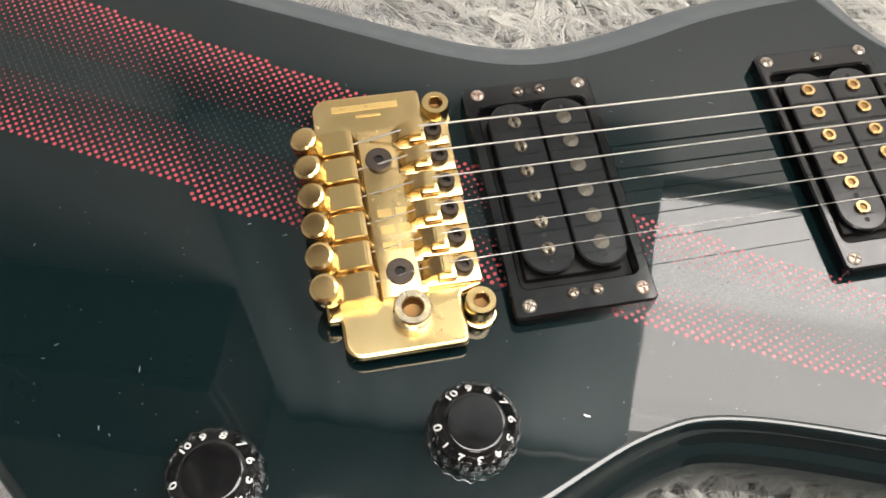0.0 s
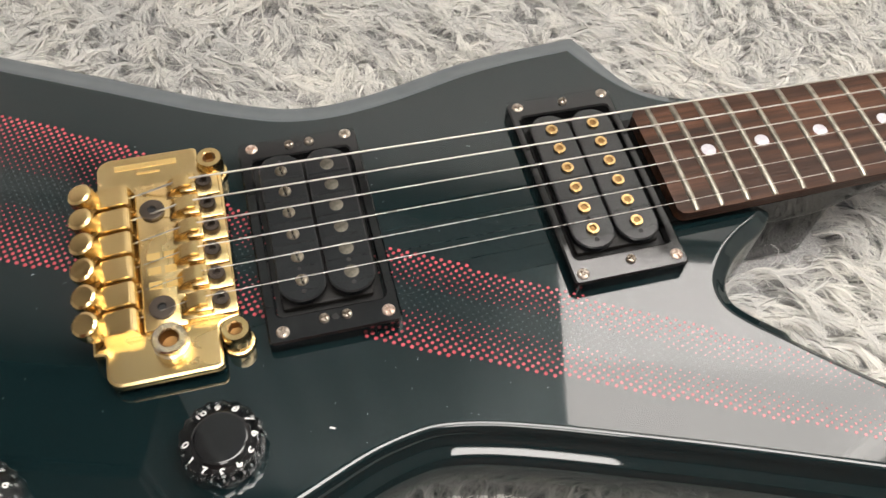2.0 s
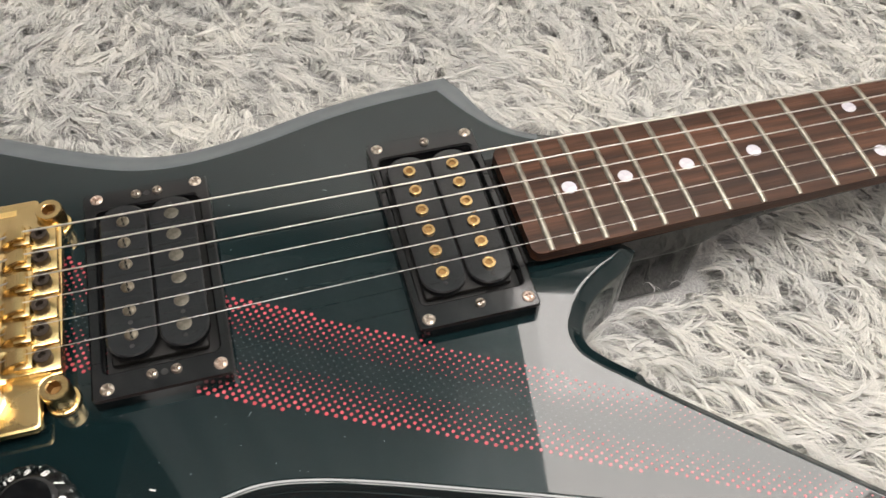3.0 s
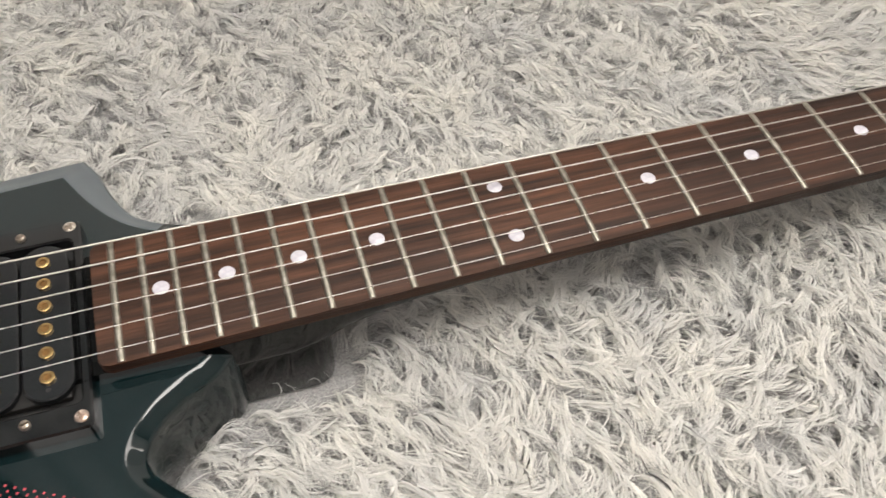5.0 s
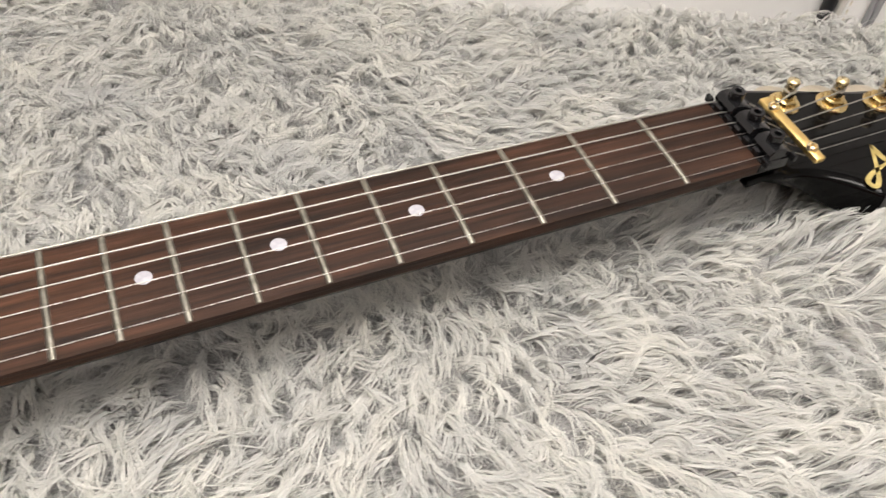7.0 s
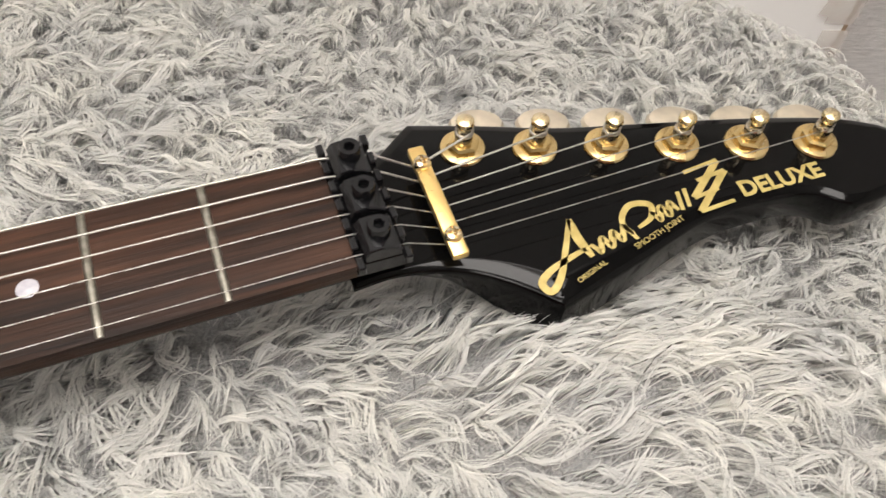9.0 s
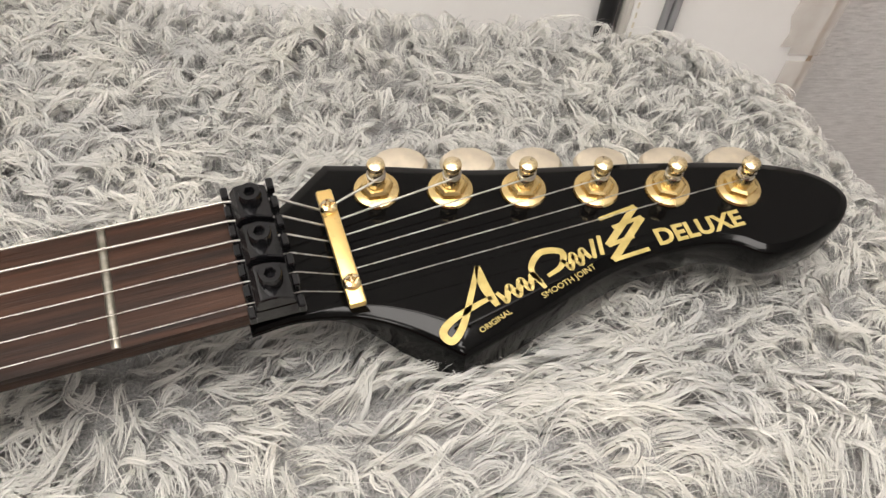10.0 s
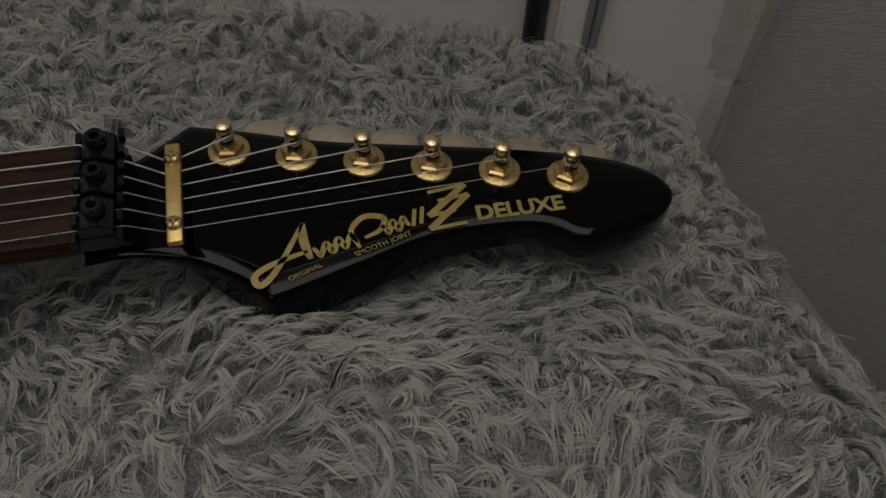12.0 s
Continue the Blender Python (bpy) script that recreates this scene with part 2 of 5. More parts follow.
rough_by(BOBBIN, 90.0, 0.09, 0.22, 6.0)
TAPE_BLACK = material("black_tape", (0.006, 0.0055, 0.005), 0.6, 0.0, 0.2)
# Near-black for holes and gaps, whose shade is put into the colour.
CAVITY_SHADE = material("cavity_shade", (0.004, 0.004, 0.004), 0.8)
NUT_BLACK = material("black_chrome", (0.009, 0.009, 0.010), 0.22, 0.2)
rough_by(NUT_BLACK, 240.0, 0.06, 0.20, 6.0)
bumped(NUT_BLACK, 400.0, 0.05, 0.0003)
WHITE_PRINT = material("white_print", (0.74, 0.74, 0.72), 0.5)
tinted(WHITE_PRINT, 700.0, (0.42, 0.42, 0.41), (0.80, 0.80, 0.78))
CREAM = material("cream_plastic", (0.66, 0.60, 0.48), 0.35)
tinted(CREAM, 200.0, (0.55, 0.49, 0.38), (0.72, 0.66, 0.54))
PEARL = material("pearl_dot", (0.80, 0.82, 0.84), 0.22)
tinted(PEARL, 500.0, (0.31, 0.30, 0.33), (0.42, 0.41, 0.44), 3.0)
CLEAR = material("clear_acrylic", (0.95, 0.96, 0.96), 0.06)
shader(CLEAR).inputs["Transmission Weight"].default_value = 1.0
shader(CLEAR).inputs["IOR"].default_value = 1.46
KNOB_CLEAR = material("scuffed_acrylic", (0.90, 0.92, 0.92), 0.1)
shader(KNOB_CLEAR).inputs["Transmission Weight"].default_value = 1.0
shader(KNOB_CLEAR).inputs["IOR"].default_value = 1.46
rough_by(KNOB_CLEAR, 300.0, 0.02, 0.16, 5.0)

# Rosewood: long brown and near-black streaks along the board, open pores.
ROSEWOOD = material("rosewood", (0.06, 0.027, 0.015), 0.45, 0.0, 0.17)
streak = noise_on(ROSEWOOD, 26.0, 8.0, (0.5, 11.0, 11.0), 0.62)
streak_ramp = ramp(ROSEWOOD, [(0.30, (0.0085, 0.0048, 0.0036)), (0.46, (0.030, 0.0138, 0.0080)), (0.58, (0.053, 0.0240, 0.0136)), (0.72, (0.086, 0.039, 0.022))])
wire(ROSEWOOD, streak, "Fac", streak_ramp, "Fac")
patch = noise_on(ROSEWOOD, 9.0, 3.0, (1.0, 2.2, 1.0))
patch_ramp = ramp(ROSEWOOD, [(0.35, (0.55, 0.55, 0.58)), (0.68, (1.25, 1.2, 1.15))])
wire(ROSEWOOD, patch, "Fac", patch_ramp, "Fac")
wood_mix = node(ROSEWOOD, "ShaderNodeMix")
wood_mix.data_type, wood_mix.blend_type = "RGBA", "MULTIPLY"
wood_mix.inputs["Factor"].default_value = 1.0
ROSEWOOD.node_tree.links.new(streak_ramp.outputs["Color"], wood_mix.inputs["A"])
ROSEWOOD.node_tree.links.new(patch_ramp.outputs["Color"], wood_mix.inputs["B"])
ROSEWOOD.node_tree.links.new(wood_mix.outputs["Result"], shader(ROSEWOOD).inputs["Base Color"])
rough_by(ROSEWOOD, 60.0, 0.38, 0.6, 6.0, (1, 12, 12))
bumped(ROSEWOOD, 90.0, 0.35, 0.0006, 6.0, (0.35, 14.0, 14.0))

# Long grey-white synthetic fur.
def fur(name, colors):
    """Soft matt hair that lets some light through; every strand has its own shade."""
    m = material(name, (0.6, 0.58, 0.55), 0.75, 0.0, 0.2)
    geo = m.node_tree.nodes.new("ShaderNodeNewGeometry")
    own = ramp(m, colors)
    wire(m, geo, "Random Per Island", own, "Fac")
    tone = noise_on(m, 26.0, 5.0, rough=0.7)
    tone_ramp = ramp(m, [(0.30, (0.83, 0.838, 0.850)), (0.70, (1.05, 1.042, 1.01))])
    wire(m, tone, "Fac", tone_ramp, "Fac")
    mix = node(m, "ShaderNodeMix")
    mix.data_type, mix.blend_type = "RGBA", "MULTIPLY"
    mix.inputs["Factor"].default_value = 1.0
    links = m.node_tree.links
    links.new(own.outputs["Color"], mix.inputs["A"])
    links.new(tone_ramp.outputs["Color"], mix.inputs["B"])
    links.new(mix.outputs["Result"], shader(m).inputs["Base Color"])
    thin = m.node_tree.nodes.new("ShaderNodeBsdfTranslucent")
    both = m.node_tree.nodes.new("ShaderNodeMixShader")
    both.inputs[0].default_value = 0.48
    links.new(mix.outputs["Result"], thin.inputs["Color"])
    wire(m, shader(m), "BSDF", both, 1)
    wire(m, thin, "BSDF", both, 2)
    wire(m, both, "Shader", m.node_tree.nodes["Material Output"], "Surface")
    return m


FUR = fur("fur_strands", [(0.0, (0.65, 0.645, 0.626)), (0.5, (0.75, 0.74, 0.715)), (1.0, (0.85, 0.835, 0.80))])
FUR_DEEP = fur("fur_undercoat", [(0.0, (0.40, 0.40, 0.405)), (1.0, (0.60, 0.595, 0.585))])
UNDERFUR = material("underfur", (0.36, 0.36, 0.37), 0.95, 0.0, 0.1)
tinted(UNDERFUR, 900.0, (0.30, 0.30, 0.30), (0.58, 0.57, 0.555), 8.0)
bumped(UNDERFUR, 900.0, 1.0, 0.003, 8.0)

WALLPAPER = material("grey_wallpaper", (0.40, 0.38, 0.37), 0.8, 0.0, 0.25)
tinted(WALLPAPER, 420.0, (0.56, 0.54, 0.525), (0.74, 0.72, 0.705), 6.0, (0.25, 1.0, 1.4))
bumped(WALLPAPER, 620.0, 0.9, 0.0012, 6.0, (0.30, 1.0, 1.15))
WHITE_PANEL = material("white_panel", (0.74, 0.72, 0.69), 0.45)
tinted(WHITE_PANEL, 9.0, (0.76, 0.74, 0.715), (0.85, 0.835, 0.815), 7.0)
bumped(WHITE_PANEL, 70.0, 0.2, 0.0008)
CARD_EDGE = material("brown_card_edge", (0.36, 0.27, 0.19), 0.8)
TAPE = material("aged_tape", (0.72, 0.66, 0.56), 0.3)
tinted(TAPE, 70.0, (0.76, 0.69, 0.62), (0.86, 0.82, 0.77), 6.0)
shader(TAPE).inputs["Alpha"].default_value = 0.45
PLASTER = material("off_white_plaster", (0.70, 0.69, 0.66), 0.85)
tinted(PLASTER, 4.0, (0.74, 0.73, 0.71), (0.82, 0.81, 0.79))
CARPET = material("dark_carpet", (0.10, 0.10, 0.105), 0.95)
tinted(CARPET, 300.0, (0.06, 0.06, 0.065), (0.15, 0.15, 0.155), 6.0)
TABLE_WOOD = material("table_wood", (0.32, 0.22, 0.13), 0.5)
tinted(TABLE_WOOD, 20.0, (0.24, 0.16, 0.09), (0.38, 0.27, 0.17), 6.0, (1, 8, 8))
DUST = material("grey_dust", (0.22, 0.24, 0.24), 0.7)
WALL_WOOD = material("red_brown_wood", (0.16, 0.07, 0.05), 0.45)
tinted(WALL_WOOD, 9.0, (0.12, 0.048, 0.034), (0.24, 0.105, 0.075), 6.0, (6, 6, 0.6))
DARK_WOOD = material("dark_red_wood", (0.05, 0.022, 0.016), 0.4)
tinted(DARK_WOOD, 12.0, (0.030, 0.014, 0.010), (0.07, 0.032, 0.024), 6.0, (6, 6, 0.6))
CABLE_BLACK = material("black_rubber", (0.012, 0.012, 0.013), 0.45)
CABLE_GREY = material("grey_rubber", (0.30, 0.30, 0.305), 0.5)
CURTAIN = material("added_curtain_grey", (0.55, 0.59, 0.595), 0.9)
tinted(CURTAIN, 120.0, (0.50, 0.54, 0.545), (0.60, 0.64, 0.645), 6.0)
PIPING = material("white_piping", (0.68, 0.65, 0.60), 0.5)


def glow(name, color, strength):
    m = bpy.data.materials.new(name)
    m.use_nodes = True
    b = m.node_tree.nodes["Principled BSDF"]
    b.inputs["Base Color"].default_value = (0.8, 0.8, 0.8, 1)
    b.inputs["Emission Color"].default_value = (*color, 1)
    b.inputs["Emission Strength"].default_value = strength
    return m


DIFFUSER = glow("lamp_diffuser", (1.0, 0.95, 0.90), LAMP_POWER)


# ---- the room ----
def room_box(name, u0, u1, v0, v1, z0, z1, mat, label, category):
    bm = bmesh.new()
    block(bm, u0, u1, v0, v1, z0, z1)
    ob = part(name, bm, mat, None, "", ROOM, smooth=0)
    return tagged(ob, label, category, kind="structure")


U0, U1, V0, V1 = -2.9, 1.5, -2.6, 0.0145
room_box("floor", U0 - 0.1, U1 + 0.1, V0 - 0.1, V1 + 0.1, FLOOR_Z - 0.1, FLOOR_Z, CARPET, "dark grey carpet floor under the table", "floor")
room_box("ceiling", U0 - 0.1, U1 + 0.1, V0 - 0.1, V1 + 0.1, CEILING_Z, CEILING_Z + 0.1, PLASTER, "plain off-white plaster ceiling above the table", "ceiling")
WIN_U0, WIN_U1, WIN_Z0, WIN_Z1 = -0.710, 0.09, 0.650, 1.68
bm = bmesh.new()
block(bm, U0, WIN_U0, V1, V1 + 0.1, FLOOR_Z, CEILING_Z)
block(bm, WIN_U1, U1, V1, V1 + 0.1, FLOOR_Z, CEILING_Z)
block(bm, WIN_U0, WIN_U1, V1, V1 + 0.1, FLOOR_Z, WIN_Z0)
block(bm, WIN_U0, WIN_U1, V1, V1 + 0.1, WIN_Z1, CEILING_Z)
tagged(part("wall_back", bm, WALLPAPER, None, "", ROOM, smooth=0), "grey woven-texture wallpaper wall behind the rug", "wall", kind="structure")

# Unseen window above the table, added as the reflected bright patch, with its daylight.
window = thing("window_1", "unseen white-framed window added as the bright patch reflected in the body", "window", ROOM @ Matrix.Translation((0.0, V1 + 0.05, WIN_Z0)), kind="structure")
bm = bmesh.new()
outer = [Vector(q) for q in ((WIN_U0, WIN_Z0), (WIN_U1, WIN_Z0), (WIN_U1, WIN_Z1), (WIN_U0, WIN_Z1))]
inner = [Vector((q.x + (0.03 if q.x < -0.3 else -0.03), q.y + (0.03 if q.y < 1 else -0.03))) for q in outer]
frame_slab(bm, outer, inner, 0.0, 0.03, 0.002)
for v in bm.verts:
    v.co = Vector((v.co.x, V1 + 0.09 - v.co.z, v.co.y))
part("window_frame", bm, PLASTER, window, "", ROOM)
bm = bmesh.new()
block(bm, WIN_U0 + 0.03, WIN_U1 - 0.03, V1 + 0.072, V1 + 0.076, WIN_Z0 + 0.03, WIN_Z1 - 0.03)
pane = part("pane", bm, CLEAR, window, "clear glass pane", ROOM, smooth=0)
pane.visible_shadow = False
bm = bmesh.new()
block(bm, WIN_U0, WIN_U1, V1 - 0.012, V1 + 0.05, WIN_Z0 - 0.018, WIN_Z0 - 0.001, 0.003)
part("window_sill", bm, PLASTER, window, "", ROOM)
# Unseen curtain gathered to one side, added so its leaning edge bounds the reflection.
bm = bmesh.new()
cols, rows = 80, 12
grid = []
for j in range(rows + 1):
    z = 0.56 + (1.71 - 0.56) * j / rows
    edge = -0.660 + 0.195 * (z - 0.63)
    line = []
    for i in range(cols + 1):
        f = i / cols
        line.append(bm.verts.new((-1.20 + (edge + 1.20) * f, -0.022 - 0.003 * math.sin(f * 44 + 0.4 * z), z)))
    grid.append(line)
for j in range(rows):
    for i in range(cols):
        bm.faces.new((grid[j][i], grid[j][i + 1], grid[j + 1][i + 1], grid[j + 1][i]))
bmesh.ops.solidify(bm, geom=bm.faces[:], thickness=0.002)
tagged(part("curtain", bm, CURTAIN, None, "", ROOM), "unseen grey curtain added to edge the bright patch reflected in the body", "curtain")
sky = bpy.data.lights.new("window_daylight", "AREA")
sky.shape, sky.size, sky.size_y = "RECTANGLE", WIN_U1 - WIN_U0 - 0.004, WIN_Z1 - WIN_Z0 - 0.004
sky.energy, sky.color = DAYLIGHT * math.pi * sky.size * sky.size_y, DAYLIGHT_COLOR
sky_lamp = new("window_daylight", sky)
sky_lamp.matrix_basis = ROOM @ Matrix.Translation(((WIN_U0 + WIN_U1) / 2, V1 + 0.03, (WIN_Z0 + WIN_Z1) / 2)) @ Matrix.Rotation(radians(-90), 4, "X")
room_box("wall_front", U0, U1, V0 - 0.1, V0, FLOOR_Z, CEILING_Z, WALL_WOOD, "red-brown wood panelled wall", "wall")
room_box("wall_left", U0 - 0.1, U0, V0 - 0.1, V1 + 0.1, FLOOR_Z, CEILING_Z, PLASTER, "plain off-white plaster wall", "wall")
room_box("wall_right", U1, U1 + 0.1, V0 - 0.1, V1 + 0.1, FLOOR_Z, CEILING_Z, PLASTER, "plain off-white plaster wall", "wall")


# Unseen cupboard on the wall by the window, added as a dark reflection.
cupboard = thing("added_cupboard", "unseen dark brown cupboard added as a dark area reflected in the body", "cupboard", ROOM @ Matrix.Translation((-1.50, V1, 1.12)))
bm = bmesh.new()
block(bm, -1.86, -1.23, V1 - 0.160, V1 - 0.001, 1.10, 1.60, 0.004)
part("body", bm, DARK_WOOD, cupboard, "", ROOM)
for u in (-1.855, -1.5435):
    bm = bmesh.new()
    block(bm, u, u + 0.3085, V1 - 0.180, V1 - 0.1605, 1.106, 1.594, 0.004)
    leaf = part("door", bm, DARK_WOOD, cupboard, "", ROOM)
    bm = bmesh.new()
    grip = u + (0.285 if u < -1.6 else 0.024)
    tube(bm, [(grip, V1 - 0.181, 1.17), (grip, V1 - 0.195, 1.175), (grip, V1 - 0.195, 1.245), (grip, V1 - 0.181, 1.25)], 0.004, 10)
    part("handle", bm, DARK_STEEL, leaf, "", ROOM)


def ceiling_light(u, v, lu, lv):
    m = ROOM @ Matrix.Translation((u, v, CEILING_Z))
    lamp = thing("ceiling_light", "unseen flat ceiling light panel added with a glowing diffuser", "ceiling light", m)
    bm = bmesh.new()
    line_o = rounded_rect(-lu / 2 - 0.02, lu / 2 + 0.02, -lv / 2 - 0.02, lv / 2 + 0.02, 0.05)
    line_i = rounded_rect(-lu / 2, lu / 2, -lv / 2, lv / 2, 0.04)
    frame_slab(bm, line_o, line_i, -0.045, -0.001, 0.003)
    part("frame", bm, PLASTER, lamp, "", m)
    bm = bmesh.new()
    slab(bm, line_i, [(-0.001, -0.030), (-0.001, -0.040)])
    part("diffuser", bm, DIFFUSER, lamp, "glowing white diffuser", m, smooth=0)
    return lamp


for lamp_u, lamp_v, lamp_lu, lamp_lv in LAMPS:
    ceiling_light(lamp_u, lamp_v, lamp_lu, lamp_lv)

# Table under the rug.
TABLE_EDGE = [Vector(p) for p in ((-0.62, -0.52), (0.93, -0.52), (0.872, 0.02), (0.855, 0.066), (0.52, 0.200), (-0.62, 0.650))]
table = thing("table", "plain wooden table hidden under the fur rug", "table", spot(0.1, 0, FLOOR_Z))
bm = bmesh.new()
slab(bm, TABLE_EDGE, [(-0.002, 0.0), (0.0, -0.002), (0.0, -0.028), (-0.002, -0.03)])
part("tabletop", bm, TABLE_WOOD, table)
leg = None
for lx, ly in ((-0.56, -0.46), (0.86, -0.46), (0.80, 0.03), (-0.56, 0.56)):
    if leg is None:
        bm = bmesh.new()
        block(bm, -0.025, 0.025, -0.025, 0.025, 0.0, -FLOOR_Z - 0.031, 0.004)
        leg = finish(bm, TABLE_WOOD)
    part("leg", leg, TABLE_WOOD, table, "", spot(lx, ly, FLOOR_Z))

# White panels against the wall behind the rug.
panel = thing("white_board", "scuffed white board with taped brown edge against the wall", "board", ROOM @ Matrix.Translation((-0.05, 0.007, FLOOR_Z)))
bm = bmesh.new()
block(bm, -0.104, -0.0012, 0.0, 0.0125, FLOOR_Z, 0.24, 0.0012)
part("board", bm, WHITE_PANEL, panel, "", ROOM)
bm = bmesh.new()
block(bm, -0.0012, 0.0022, 0.0015, 0.0125, FLOOR_Z, 0.24, 0.0006)
part("edge_strip", bm, CARD_EDGE, panel, "raw brown card edge", ROOM)
bm = bmesh.new()
tube(bm, [(-0.1065, 0.002, z) for z in np.linspace(FLOOR_Z + 0.001, 0.24, 40)], 0.0028, 10)
part("piping", bm, PIPING, panel, "white stitched edge piping", ROOM)
stitch = None
for k in range(36):
    if stitch is None:
        bm = bmesh.new()
        block(bm, -0.0005, 0.0005, -0.0006, 0.0, -0.0018, 0.0018)
        stitch = finish(bm, CREAM)
    part("stitch", stitch, CREAM, panel, "", ROOM @ Matrix.Translation((-0.1015, 0.0004, -0.09 + 0.0065 * k)))
bm = bmesh.new()
random.seed(4)
for u0, u1, z0, z1, lean in ((-0.013, 0.0030, -0.036, 0.30, 0.0), (-0.017, 0.0034, -0.20, -0.040, 0.004), (-0.019, -0.009, -0.03, 0.05, -0.006)):
    rows = 9
    left, right = [], []
    for k in range(rows):
        z = z0 + (z1 - z0) * k / (rows - 1)
        left.append(bm.verts.new((u0 + lean * k / rows + random.uniform(-0.0015, 0.0015), -0.0006 - 0.0004 * random.random(), z)))
        right.append(bm.verts.new((u1 + random.uniform(-0.0010, 0.0006), -0.0006 - 0.0010 * random.random(), z)))
    for k in range(rows - 1):
        bm.faces.new((left[k], right[k], right[k + 1], left[k + 1]))
part("tape", bm, TAPE, panel, "yellowed wrinkled clear tape", ROOM)

bm = bmesh.new()
block(bm, -0.42, -0.113, 0.004, 0.0135, FLOOR_Z, 0.26, 0.002)
# Taller stretch out of view, added as a pale reflection for the body.
block(bm, -1.90, -0.4205, 0.003, 0.0135, FLOOR_Z, 0.60, 0.002)
tagged(part("trim_back", bm, WHITE_PANEL, None, "", ROOM), "plain white panelling along the wall behind the rug, with an unseen taller stretch added", "panelling", kind="structure")


def cable(name, label, u, v, radius, mat, sway, top=0.23):
    points = [(u + sway * math.sin(3.0 * z + 1) - sway * math.sin(0.9), v, z) for z in np.linspace(-0.25, top, 30)]
    bm = bmesh.new()
    tube(bm, points, radius, 12)
    return tagged(part(name, bm, mat, None, "", ROOM), label, "cable")


cable("black_cable", "thick black rubber cable hanging behind the rug", -0.1165, -0.0005, 0.0046, CABLE_BLACK, -0.004)
cable("grey_cable", "grey rubber cable hanging in front of the white board", -0.0880, -0.0030, 0.0021, CABLE_GREY, 0.006)
cable("grey_cable", "grey rubber cable hanging in front of the white board", -0.0836, -0.0032, 0.0021, CABLE_GREY, 0.006)


# ---- the guitar ----
SCALE = 0.648
BODY_TOP, BODY_FOOT = 0.0600, 0.0126
BOARD_TOP = 0.0695
HEAD_TOP, HEAD_FOOT = 0.0560, 0.0405


def fret_x(n):
    return SCALE * 2 ** (-n / 12)


def board_half(x):
    """Half the width of the fingerboard at x."""
    return 0.0276 - 0.0072 * (x - 0.1818) / (SCALE - 0.1818)


guitar = thing("electric_guitar", "black electric guitar with red dotted stripe and gold hardware on fur", "guitar", spot(0.1, 0, BODY_FOOT))

# Body: sharp horns, a deep lower cutaway, a wide bevel on the upper side.
BODY_LINE = closed_outline(
    [
        [(0.283, -0.166), (0.247, -0.133), (0.223, -0.111), (0.207, -0.096), (0.193, -0.0825), (0.1840, -0.0735), (0.1788, -0.0660), (0.1780, -0.0575), (0.1815, -0.0490), (0.1890, -0.0405), (0.1985, -0.0338), (0.2065, -0.0298), (0.2118, -0.0252), (0.2140, -0.0190)],
        [(0.2140, -0.0190), (0.2145, 0.0300)],
        [(0.2145, 0.0300), (0.1960, 0.0365), (0.1835, 0.0450), (0.1730, 0.0580), (0.1635, 0.0745)],
        [(0.1635, 0.0745), (0.137, 0.0725), (0.113, 0.0688), (0.090, 0.0630), (0.072, 0.0592), (0.054, 0.0570), (0.038, 0.0575), (0.022, 0.0612), (0.000, 0.0702), (-0.022, 0.0812), (-0.045, 0.0930), (-0.079, 0.1100), (-0.125, 0.1330), (-0.200, 0.1680)],
        [(-0.200, 0.1680), (-0.176, 0.050), (-0.158, -0.035), (-0.148, -0.061), (-0.139, -0.076), (-0.118, -0.110), (-0.088, -0.158)],
        [(-0.088, -0.158), (-0.050, -0.1335), (-0.024, -0.1185), (-0.004, -0.1075), (0.016, -0.0990), (0.036, -0.0912), (0.050, -0.0878), (0.062, -0.0868), (0.078, -0.0895), (0.098, -0.0955), (0.122, -0.1040), (0.159, -0.1175), (0.207, -0.1360), (0.283, -0.166)],
    ],
    7,
)


def lower_edge(p):
    """True along the rounded lower edge, between the rear and the tip of the lower horn."""
    return p.x > -0.085 and p.y < min(-0.08, -0.126 - 0.9 * (p.x - 0.223))


def rim_width(p):
    """The edge is scooped and rolled over 14 mm below, wider in the cutaway, and an arm bevel on the upper side."""
    if p.y > 0.03:
        return 0.0145 if p.x < 0.165 else 0.0145 - 0.0065 * min(1.0, (0.0745 - p.y) / 0.03)
    if lower_edge(p):
        return 0.0140
    if p.x > 0.176 and p.y > -0.085:
        return 0.0068
    return 0.0042


